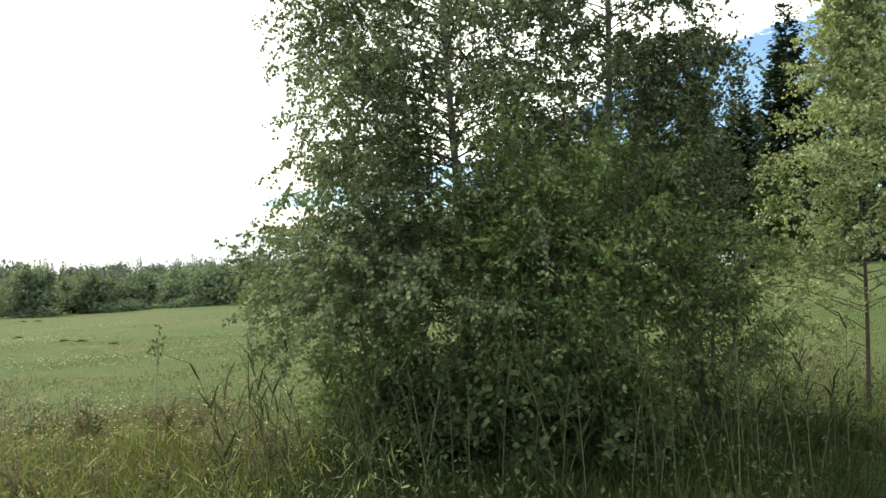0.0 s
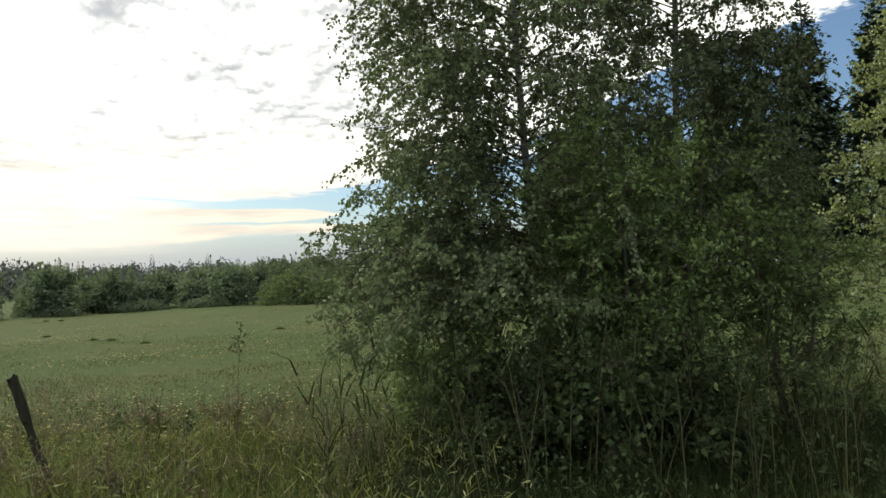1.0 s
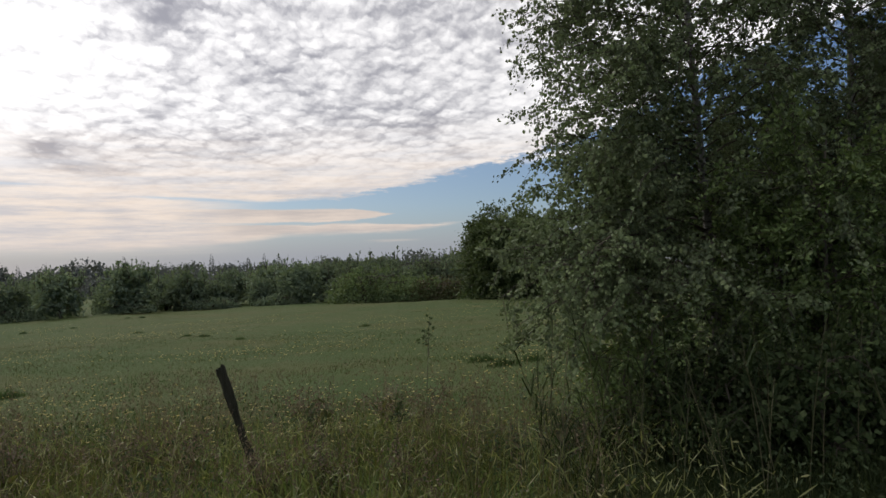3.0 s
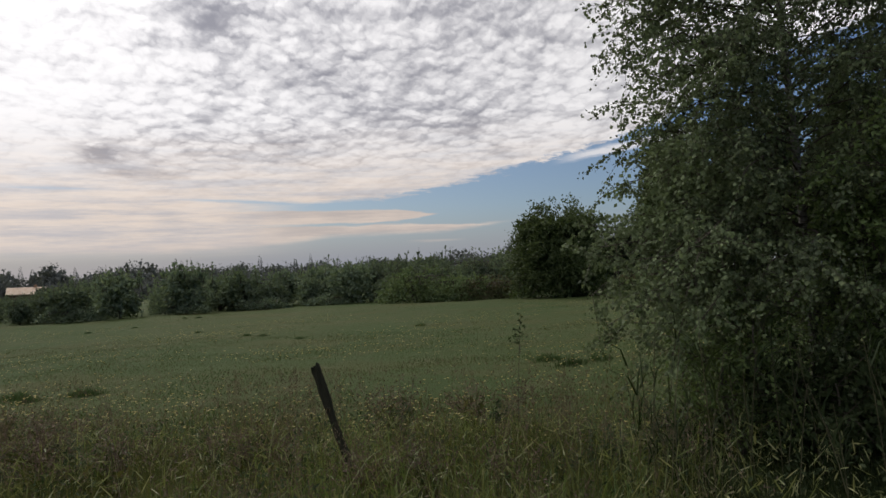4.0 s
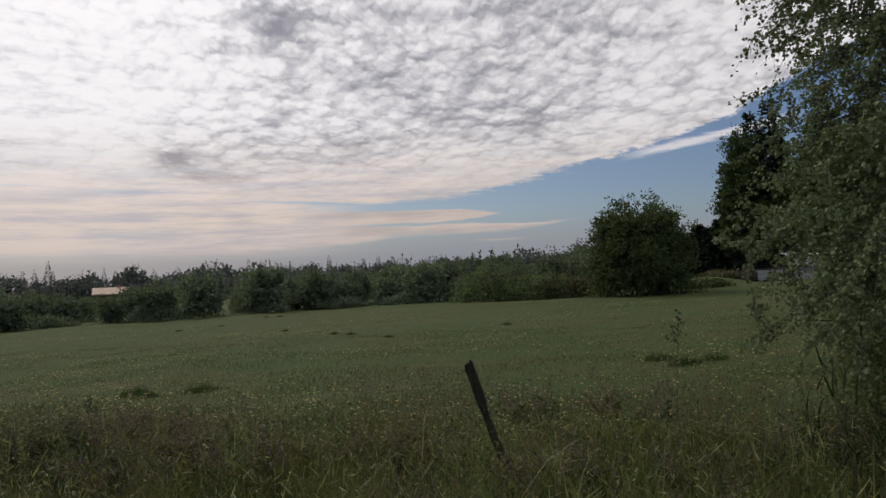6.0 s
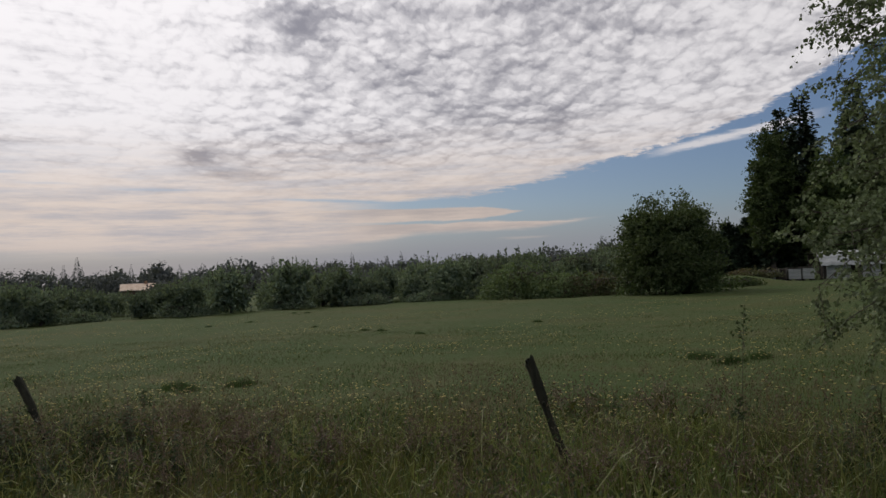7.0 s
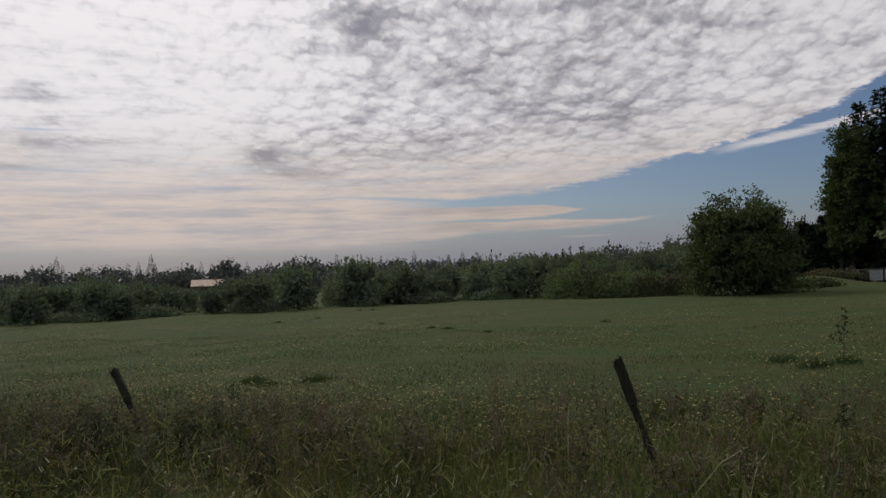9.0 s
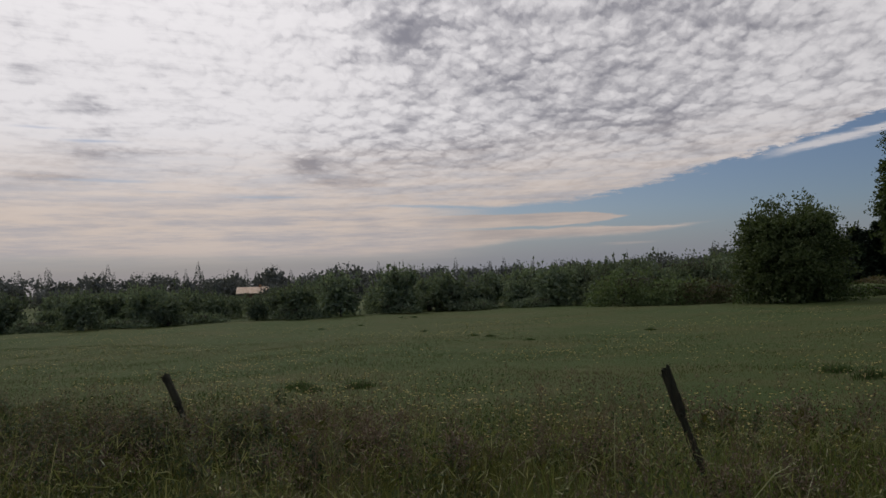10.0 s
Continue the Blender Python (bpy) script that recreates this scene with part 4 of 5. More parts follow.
# ---------------------------------------------------------------- buildings far off
def house(x, y, turn_deg, w, d, wall_h, roof_h, roof_mat, label, sink=0.0, wall_mat=None):
    top = thing("house", label, "house", "", stand(x, y, turn_deg, 1, sink))
    walls = Bag()
    box(walls, (-w / 2, -d / 2, 0), (w / 2, d / 2, wall_h))
    walls.add([(-w / 2, -d / 2, wall_h), (-w / 2, d / 2, wall_h), (-w / 2, 0, wall_h + roof_h * 0.94),
               (w / 2, -d / 2, wall_h), (w / 2, d / 2, wall_h), (w / 2, 0, wall_h + roof_h * 0.94)], tris=[(0, 2, 1), (3, 4, 5)])
    wall_ob = part("wall", walls, wall_mat or M_RENDERED, top)
    roof = Bag()
    o, t = 0.45, 0.18
    for s in (-1, 1):
        slope = roof_h / (d / 2)
        y1, z1 = s * (d / 2 + o), wall_h - o * slope
        v = [(-w / 2 - o, y1, z1), (w / 2 + o, y1, z1), (w / 2 + o, 0, wall_h + roof_h), (-w / 2 - o, 0, wall_h + roof_h)]
        v += [(a, b, c + t) for a, b, c in v]
        roof.add(v, [(0, 1, 2, 3), (4, 7, 6, 5), (0, 4, 5, 1), (1, 5, 6, 2), (2, 6, 7, 3), (3, 7, 4, 0)])
    roof_ob = part("roof", roof, roof_mat, top)
    stack = Bag()
    box(stack, (w * 0.2, -0.3, wall_h + roof_h * 0.7), (w * 0.2 + 0.6, 0.3, wall_h + roof_h + 0.7))
    part("chimney", stack, M_TILE, roof_ob)
    for i in range(3):
        win = Bag()
        cx = -w / 2 + w * (i + 0.5) / 3
        box(win, (cx - 0.5, -d / 2 - 0.04, 0.9), (cx + 0.5, -d / 2 + 0.02, 2.1))
        part("window", win, M_GLASS, wall_ob)


house(-112.8, 141.0, 36, 6.6, 6.0, 3.8, 1.25, M_PALE_TILE, "low brown house with faded orange tiled roof among trees", 1.6, M_BRICK)
house(-117.0, 160.0, 36, 3.4, 3.4, 2.6, 1.9, M_GREY_TILE, "small outbuilding with pale grey roof among trees", 0.65)
house(-140, 205, 34, 9.0, 7.0, 3.0, 2.8, M_GREY_TILE, "low house with grey roof half hidden by trees", 2.6)


def shed():
    """A long low field shed with a pale sheet roof, open dark front and pale panels."""
    x0, x1, y0, y1 = 9.3, 24.3, 55.6, 60.5
    base = float(ground_z(13, 56)) - 0.1
    top = thing("field_shed", "long low shed with pale corrugated roof and dark open front", "shed")
    wall = Bag()
    box(wall, (x0 + 0.2, y1 - 0.1, base), (x1 - 0.2, y1, base + 1.85))
    part("back_wall", wall, M_DARK_WOOD, top)
    roof = Bag()
    n = 110
    xs = np.linspace(x0, x1, n)
    wav = 0.025 * np.sin(np.arange(n) * math.pi / 2)
    rows = []
    for yy, zz in ((y0 - 0.1, 1.18), (y0 + 0.5, 1.75), (y0 + 1.6, 2.12), (y0 + 3.0, 2.2), (y1, 2.1)):
        rows.append(np.stack((xs, np.full(n, yy), zz + wav + 0.008 * np.sin(xs * 2)), -1))
    low_rows = [q - np.array((0, 0, 0.03)) for q in rows]
    v = np.stack(rows + low_rows, 0).reshape(-1, 3)
    q = []
    for level in range(4):
        for i in range(n - 1):
            a = level * n + i
            q.append((a, a + 1, a + n + 1, a + n))
            q.append((a + 5 * n, a + 6 * n, a + 6 * n + 1, a + 5 * n + 1))
    roof.add(v, q)
    part("roof", roof, M_ROOF_SHEET, top, "pale weathered corrugated sheet", True)
    for i in range(7):
        post = Bag()
        px = x0 + 0.15 + i * 2.25
        box(post, (px, y0, base), (px + 0.14, y0 + 0.14, base + 1.0))
        part("post", post, M_DARK_WOOD, top)
    for i, w in enumerate((1.5, 1.1, 0, 1.6, 1.2, 0.9)):
        if w:
            pan = Bag()
            px = x0 + 0.4 + i * 2.2
            box(pan, (px, y0 + 0.16, base + 0.05), (px + w, y0 + 0.22, base + 0.95))
            part("panel", pan, M_PALE, top)


shed()


def crate(x, y, w, h, label, dark=False):
    """A pale bulk crate: body with rims, runners and corner posts."""
    z = float(ground_z(x, y))
    top = thing("bulk_crate", label, "crate", "crates beside the shed", pose(x, y, z, 0, 0, 2))
    body, mat = Bag(), M_DARK_WOOD if dark else M_PALE
    box(body, (-w / 2, -0.5, 0.1), (w / 2, 0.5, h))
    part("body", body, mat, top)
    rim = Bag()
    box(rim, (-w / 2 - 0.04, -0.54, h), (w / 2 + 0.04, 0.54, h + 0.07))
    part("rim", rim, M_DARK_WOOD if not dark else M_TWIG, top)
    for sx in (-1, 1):
        run = Bag()
        box(run, (sx * w * 0.38 - 0.07, -0.5, -0.06), (sx * w * 0.38 + 0.07, 0.5, 0.1))
        part("runner", run, M_DARK_WOOD, top)
        rib = Bag()
        box(rib, (sx * (w / 2 - 0.06) - 0.05, -0.53, 0.1), (sx * (w / 2 - 0.06) + 0.05, -0.5, h))
        part("corner_post", rib, M_PALE if not dark else M_TWIG, top)


for x, w, h, dk in ((5.75, 0.9, 0.68, False), (6.62, 0.55, 0.74, True), (7.42, 0.78, 0.8, False), (8.3, 0.78, 0.84, False),
                    (8.95, 0.36, 0.85, True)):
    crate(x, 55.0, w, h, "dark timber crate beside the shed" if dk else "pale grey plastic bulk crate beside the shed", dk)


# ---------------------------------------------------------------- fence posts
def fence_post(head, foot, radius, seed, label):
    """A leaning round post: split top, snag stubs, an insulator, a rotten waist."""
    r = np.random.default_rng(seed)
    head, foot = np.array(head, float), np.array(foot, float)
    foot[2] = float(ground_z(foot[0], foot[1])) - 0.25
    top = thing("fence_post", label, "post", "fence posts")
    n, sides = 26, 14
    u = np.linspace(0, 1, n)
    path = foot + (head - foot) * u[:, None]
    path[:, 0] += 0.012 * np.sin(u * 7 + seed)
    along = unit(head - foot)
    a = unit(np.cross(along, UP))
    b = np.cross(along, a)
    ang = np.arange(sides) * 2 * math.pi / sides
    waist = np.interp(u, (0, 0.40, 0.50, 0.70, 0.74, 0.97, 1.0), (1.0, 0.95, 0.80, 0.74, 1.08, 1.05, 1.16))
    rad = radius * waist[:, None] * (1 + 0.07 * np.sin(ang * 3 + seed) + 0.05 * np.sin(ang * 7 + u[:, None] * 9)) + r.normal(size=(n, sides)) * 0.0016
    ring = path[:, None] + rad[..., None] * (a * np.cos(ang)[:, None] + b * np.sin(ang)[:, None])
    ring[-1] += along * (0.014 * np.sin(ang * 2 + 1) + 0.016 * np.sin(ang * 5))[:, None]
    ring[-1] += along * (ring[-1, :, :1] - head[0]) * 0.55
    i, j = np.meshgrid(np.arange(n - 1), np.arange(sides), indexing="ij")
    k = (j + 1) % sides
    quads = np.stack((i * sides + j, i * sides + k, (i + 1) * sides + k, (i + 1) * sides + j), -1)
    j = np.arange(sides)
    v = np.vstack((ring.reshape(-1, 3), head - along * 0.03))
    shaft = Bag()
    shaft.add(v, quads, np.stack(((n - 1) * sides + j, (n - 1) * sides + (j + 1) % sides, np.full(sides, n * sides)), -1))
    part("shaft", shaft, M_POST, top)
    for uu, side in ((0.80, 1), (0.72, -1), (0.985, -1)):
        stub = Bag()
        c = foot + (head - foot) * uu
        d = unit(a * side + along * 0.5)
        tube(stub, [c + d * radius * 0.7, c + d * (radius + 0.012), c + d * (radius + 0.026)], [0.017, 0.012, 0.005], 6)
        part("snag", stub, M_POST, top)


fence_post((-3.475, 6.0, 0.97), (-3.045, 6.02, 0.0), 0.036, 1, "leaning weathered round wooden fence post among weeds")
fence_post((-8.63, 6.3, 0.775), (-7.96, 6.28, 0.0), 0.038, 2, "leaning weathered fence post half hidden by weeds")


# ---------------------------------------------------------------- herbs and grass
def scatter(n, x0, x1, y0, y1):
    return rng.uniform(x0, x1, n), rng.uniform(y0, y1, n)


def in_view(x, y, margin=0.6):
    """Keeps what the walk can see: a fan that opens from the path."""
    return (x > -2.8 - 1.55 * y - margin) & (x < 0.6 + 0.66 * y + margin)


def dock(seed, tall):
    """A clump of dock or sorrel: stems, rusty seed clusters and some long leaves."""
    r = np.random.default_rng(seed)
    top = thing("dock_plant", "rusty brown dock plant gone to seed among grass", "weed", "dock plants", stand(-9.0 - 0.37 * (seed - 100), 6.6))
    stems, seeds, foliage = Bag(), Bag(), Bag()
    for _ in range(r.integers(5, 9)):
        a, h = r.uniform(0, 2 * math.pi), tall * r.uniform(0.7, 1.05)
        tip = np.array((math.cos(a), math.sin(a), 0)) * h * r.uniform(0.1, 0.9) + UP * h * r.uniform(0.55, 1.0)
        q = np.linspace(0, 1, 5)[:, None]
        path = tip * q + np.array((0, 0, -0.04)) * (1 - q)
        tube(stems, path, 0.004 * (1 - 0.6 * q[:, 0]), 3)
        m = 46
        w = r.uniform(0.5, 1.02, m)
        p = tip * w[:, None] + r.normal(size=(m, 3)) * np.array((0.035, 0.035, 0.02)) * (1.6 - w)[:, None] * 1.5
        rhombs(seeds, p, r.normal(size=(m, 3)) + UP * 0.3, r.normal(size=(m, 3)), 0.022 * r.uniform(0.6, 1.4, m), 0.014)
        m = 5
        w = r.uniform(0.1, 0.6, m)
        leaves(foliage, tip * w[:, None], r.normal(size=(m, 3)) * 0.7 + UP * 0.2, r.normal(size=(m, 3)) + UP, 0.15 * r.uniform(0.6, 1.2, m), 0.035)
    part("stem", stems, M_DOCK, top)["kind"] = "stuff"
    part("seed_mass", seeds, M_DOCK, top)["kind"] = "stuff"
    part("foliage", foliage, M_TALL_GRASS, top)["kind"] = "stuff"
    return top


docks = [dock(100 + k, (0.56, 0.46, 0.64, 0.5)[k]) for k in range(4)]
r_d = np.random.default_rng(17)
for i in range(90):
    x, y = r_d.uniform(-13.5, 0.2) if i % 3 else r_d.uniform(-12.5, -5.0), r_d.uniform(4.6, 7.9)
    if waves(x, y, 21, 3.0) < -0.05:
        continue
    copy_at(docks[i % 4], x, y, r_d.uniform(0, 360), r_d.uniform(0.7, 1.05))


for x, y in ((-8.2, 6.15), (-6.6, 6.0), (-6.2, 6.3), (-5.8, 5.9), (-6.9, 6.4), (-6.4, 6.6), (-6.2, 6.5), (-5.05, 5.6), (-4.9, 5.7), (-6.3, 5.4), (-4.1, 6.2), (-3.4, 8.2), (-2.2, 7.9), (-2.4, 8.0), (-3.15, 7.8)):
    copy_at(docks[int(r_d.integers(0, 4))], x, y, r_d.uniform(0, 360), r_d.uniform(1.0, 1.3))


def nettle(seed, tall):
    """A clump of dark herbs: upright stems with pairs of toothed leaves and drooping brown tops."""
    r = np.random.default_rng(seed)
    top = thing("nettle_clump", "dark leafy nettle clump with brown drooping tops", "weed", "nettle clumps", stand(-10.2 - 0.5 * (seed - 400), 6.2))
    stems, foliage, tops = Bag(), Bag(), Bag()
    for _ in range(r.integers(9, 14)):
        a, h = r.uniform(0, 2 * math.pi), tall * r.uniform(0.65, 1.08)
        foot = np.array((math.cos(a), math.sin(a), 0)) * r.uniform(0.0, 0.2)
        tip = foot * r.uniform(1.0, 1.9) + UP * h
        q = np.linspace(0, 1, 5)[:, None]
        tube(stems, foot + (tip - foot) * q - UP * 0.04 * (1 - q), 0.004 * (1 - 0.5 * q[:, 0]), 4)
        m = 22
        w = np.repeat(np.linspace(0.25, 0.97, m // 2), 2)
        p = foot + (tip - foot) * w[:, None]
        turn_a = r.uniform(0, 6.3) + np.arange(m) * math.pi + (np.arange(m) // 2) * math.pi / 2
        ax = np.stack((np.cos(turn_a), np.sin(turn_a), r.uniform(-0.7, 0.2, m)), -1)
        leaves(foliage, p, ax, np.tile(UP, (m, 1)) + r.normal(size=(m, 3)) * 0.3, 0.085 * (1.25 - 0.55 * w) * r.uniform(0.7, 1.2, m), 0.038 * (1.2 - 0.5 * w))
        m = 26
        w = r.uniform(0.72, 1.04, m)
        p = foot + (tip - foot) * w[:, None] + r.normal(size=(m, 3)) * 0.025
        rhombs(tops, p, r.normal(size=(m, 3)) * 0.6 - UP * 0.3, r.normal(size=(m, 3)), 0.026 * r.uniform(0.6, 1.4, m), 0.010)
    part("stem", stems, M_DOCK, top)["kind"] = "stuff"
    part("foliage", foliage, M_NETTLE, top)["kind"] = "stuff"
    part("seed_mass", tops, M_SEED, top)["kind"] = "stuff"
    return top


nettles = [nettle(400 + k, (0.62, 0.52, 0.7)[k]) for k in range(3)]
r_n = np.random.default_rng(29)
for x, y, size in ((-8.55, 5.95, 1.0), (-8.3, 5.85, 1.1), (-8.7, 5.7, 0.95), (-8.9, 5.9, 1.0), (-8.3, 6.2, 0.95), (-7.7, 6.5, 1.05), (-7.4, 6.4, 1.0), (-7.9, 6.3, 0.9), (-6.3, 5.5, 0.75), (-8.85, 5.3, 0.85),
                   (-9.2, 5.0, 0.8), (-7.4, 5.4, 0.75), (-7.0, 5.7, 0.7), (-5.9, 6.3, 0.75), (-6.4, 6.3, 0.7), (-9.6, 5.6, 0.9), (-9.9, 6.4, 0.9),
                   (-5.1, 5.8, 0.65), (-8.1, 4.9, 0.7), (-1.2, 6.3, 0.8), (-0.8, 6.0, 0.75), (-1.6, 5.8, 0.6)):
    copy_at(nettles[int(r_n.integers(0, 3))], x, y, r_n.uniform(0, 360), size)


def tall_weed(x, y, h, seed):
    """A single dark weed with a leafy top."""
    r = np.random.default_rng(seed)
    top = thing("tall_weed", "tall thin weed with dark leafy seed top", "weed", "tall weeds", stand(x, y))
    stem, foliage = Bag(), Bag()
    q = np.linspace(0, 1, 6)
    path = np.stack((0.06 * q ** 2, 0.0 * q, q * h - 0.03), -1)
    tube(stem, path, 0.0028 * (1 - 0.5 * q), 4)
    for _ in range(6):
        b0 = np.array([np.interp(r.uniform(0.74, 0.86), q, path[:, k]) for k in range(3)])
        tube(stem, [b0, b0 + r.normal(size=3) * 0.02 + UP * 0.03, b0 + r.normal(size=3) * 0.05 + UP * 0.05], (0.0018, 0.0015, 0.001), 3)
    m = 46
    w = np.where(np.arange(m) % 4 == 0, r.uniform(0.93, 1.0, m), r.uniform(0.80, 0.90, m))
    p = np.stack([np.interp(w, q, path[:, k]) for k in range(3)], -1)
    p += r.normal(size=(m, 3)) * np.where(w > 0.92, 0.008, 0.036)[:, None] * np.array((1, 1, 0.5))
    ax = r.normal(size=(m, 3)) + UP * 0.4
    leaves(foliage, p, ax, r.normal(size=(m, 3)), 0.042 * (1.6 - w) * r.uniform(0.7, 1.4, m), 0.016)
    part("stem", stem, M_TWIG, top)
    part("foliage", foliage, M_HERB, top)["kind"] = "stuff"


for i, (x, y, h) in enumerate(((-1.9, 6.48, 1.3), (-2.05, 5.7, 0.74), (-2.9, 6.4, 0.6), (-7.3, 6.4, 0.78), (-9.4, 6.2, 0.7))):
    tall_weed(x, y, h, 200 + i)


def grass_tuft(seed):
    r = np.random.default_rng(seed)
    top = thing("grass_tuft", "dark green tussock standing in the meadow", "grass", "meadow tussocks", stand(-9.0 - 6.0 * (seed - 300), 21 + 5.5 * (seed - 300), 0, 0.33))
    bag = Bag()
    n = 300
    p = np.stack((r.normal(size=n) * 0.3, r.normal(size=n) * 0.22, np.full(n, -0.03)), -1)
    reach_out = np.hypot(p[:, 0] / 0.3, p[:, 1] / 0.22)
    blades(bag, p, r.uniform(0.16, 0.34, n) * np.clip(1.25 - 0.4 * reach_out, 0.35, 1.2), r.uniform(0, 6.3, n), r.uniform(0.1, 0.9, n), 0.022, 2)
    part("grass_clump", bag, M_DARK_GRASS, top)["kind"] = "stuff"
    return top


tufts = [grass_tuft(300 + k) for k in range(3)]
r_t = np.random.default_rng(23)
for x, y in ((-22.6, 39.7), (-21.6, 39.4), (-11.7, 23.4), (-11.0, 23.1), (-22.2, 30.3), (-6.0, 24.5)):
    copy_at(tufts[r_t.integers(0, 3)], x, y, r_t.uniform(-20, 20), r_t.uniform(0.35, 0.5))
for x, y in ((-1.7, 13.6), (-1.3, 12.9), (-0.8, 13.3), (-10.4, 11.3), (-9.8, 10.8), (-9.2, 11.3)):
    copy_at(tufts[r_t.integers(0, 3)], x, y, r_t.uniform(0, 360), r_t.uniform(0.45, 0.7))



def tall_grass():
    """The uncut strip along the fence."""
    bag = Bag()
    n = 140000
    x, y = scatter(n, -14.5, 8.5, 2.4, 10.2)
    keep = in_view(x, y) & ~((x > 2.4) & (y < 5.0)) & (rng.uniform(size=n) < np.clip((10.4 - y) / 3.2, 0.05, 1))
    keep &= rng.uniform(size=n) < 0.65 + 0.45 * waves(x, y, 31, 1.6)
    keep &= rng.uniform(size=n) < np.interp(x, (-8.0, -4.5), (0.55, 1.0))
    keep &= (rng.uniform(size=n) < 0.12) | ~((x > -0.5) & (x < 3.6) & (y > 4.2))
    x, y = x[keep], y[keep]
    n = len(x)
    h = (0.33 + 0.10 * waves(x, y, 32, 2.6) + 0.06 * waves(x, y, 33, 0.9)) * rng.uniform(0.55, 1.35, n) * np.clip((9.6 - y) / 2.8, 0.3, 1)
    h = np.maximum(h, 0.12)
    blades(bag, on_ground(x, y) - UP * 0.03, h, rng.uniform(0, 2 * math.pi, n), rng.uniform(0.03, 1.0, n) ** 1.5, rng.uniform(0.004, 0.009, n), 3)
    # under the birches: blades whose dark colour carries the tree shade
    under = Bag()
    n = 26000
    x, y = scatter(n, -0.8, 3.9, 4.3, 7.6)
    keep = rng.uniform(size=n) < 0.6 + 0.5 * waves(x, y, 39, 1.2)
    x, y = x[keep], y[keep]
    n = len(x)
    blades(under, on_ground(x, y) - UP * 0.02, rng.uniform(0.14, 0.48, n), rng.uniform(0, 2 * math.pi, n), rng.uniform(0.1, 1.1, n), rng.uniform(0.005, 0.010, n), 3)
    tagged(part("shady_grass", under, M_SHADE_TONED_GRASS), "green grass under the birches, colour darkened to stand for their shade", "grass", kind="stuff")
    tagged(part("tall_grass", bag, M_TALL_GRASS), "uncut mixed green and straw grass along the fence", "grass", kind="stuff")

    bag = Bag()
    n = 11500
    x, y = scatter(n, -14.0, 8.5, 3.2, 8.8)
    keep = in_view(x, y) & ~((x > 2.4) & (y < 5.0)) & (rng.uniform(size=n) < (0.5 + 0.6 * waves(x, y, 35, 2.0)) * np.interp(x, (-7.5, -4.5), (0.55, 1.0))) & ((x < -0.6) | (y > 6.8))
    x, y = x[keep], y[keep]
    n = len(x)
    h = rng.uniform(0.45, 0.78, n)
    root = on_ground(x, y)
    a, b = rng.uniform(0, 2 * math.pi, n), rng.uniform(0.05, 0.3, n)
    blades(bag, root, h, a, b, 0.0035, 2)
    tip = root + np.stack((np.cos(a), np.sin(a), np.zeros(n)), -1) * (h * b)[:, None] + UP * (h * (1 - 0.3 * b))[:, None]
    for _ in range(9):
        w = rng.uniform(0.0, 0.16, n)
        p = tip - UP * w[:, None] + rng.normal(size=(n, 3)) * 0.012
        rhombs(bag, p, rng.normal(size=(n, 3)) * 0.5 + UP * 0.8, rng.normal(size=(n, 3)), rng.uniform(0.015, 0.035, n), 0.008)
    tagged(part("seeding_grass", bag, M_SEED), "dry brown seeding grass heads along the fence", "grass", kind="stuff")

    bag = Bag()
    n = 170
    x, y = scatter(n, -12.0, -0.2, 3.4, 6.2)
    keep = in_view(x, y)
    x, y = x[keep], y[keep]
    n = len(x)
    blades(bag, on_ground(x, y), rng.uniform(0.45, 0.8, n), rng.uniform(0, 2 * math.pi, n), rng.uniform(0.15, 0.9, n), rng.uniform(0.010, 0.018, n), 3)
    n = 5600
    x, y = scatter(n, -13.0, 0.2, 3.6, 7.4)
    keep = in_view(x, y)
    x, y = x[keep], y[keep]
    n = len(x)
    p = on_ground(x, y) + UP * (rng.uniform(0.1, 0.5, n) * np.clip((8.4 - y) / 2.5, 0.5, 1))[:, None]
    leaves(bag, p, rng.normal(size=(n, 3)) * np.array((0.6, 0.6, 0.4)) + UP * 0.6, rng.normal(size=(n, 3)) + UP, rng.uniform(0.06, 0.17, n), rng.uniform(0.005, 0.011, n))
    n = 11000
    x, y = scatter(n, -13.0, 0.4, 3.6, 8.6)
    keep = in_view(x, y) & (rng.uniform(size=n) < 0.6 + 0.5 * waves(x, y, 46, 1.3))
    x, y = x[keep], y[keep]
    n = len(x)
    p = on_ground(x, y) + UP * (rng.uniform(0.12, 0.52, n) * np.clip((9.2 - y) / 3.0, 0.35, 1))[:, None]
    leaves(bag, p, rng.normal(size=(n, 3)), rng.normal(size=(n, 3)) + UP, rng.uniform(0.025, 0.065, n), rng.uniform(0.007, 0.013, n))
    herb = Bag()
    n = 60000
    x, y = scatter(n, -14.0, 7.5, 3.6, 8.0)
    # dark herbs sown thicker under the birches to imitate deeper shade
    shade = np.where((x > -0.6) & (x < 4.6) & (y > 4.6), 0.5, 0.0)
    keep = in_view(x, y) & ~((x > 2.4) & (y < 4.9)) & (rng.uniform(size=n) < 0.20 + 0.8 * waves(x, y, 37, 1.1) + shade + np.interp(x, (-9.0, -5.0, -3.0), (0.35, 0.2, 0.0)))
    x, y = x[keep], y[keep]
    n = len(x)
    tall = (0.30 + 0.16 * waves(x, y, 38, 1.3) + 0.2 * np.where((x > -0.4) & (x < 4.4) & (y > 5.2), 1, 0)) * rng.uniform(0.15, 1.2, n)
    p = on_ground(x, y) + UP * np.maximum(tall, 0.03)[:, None]
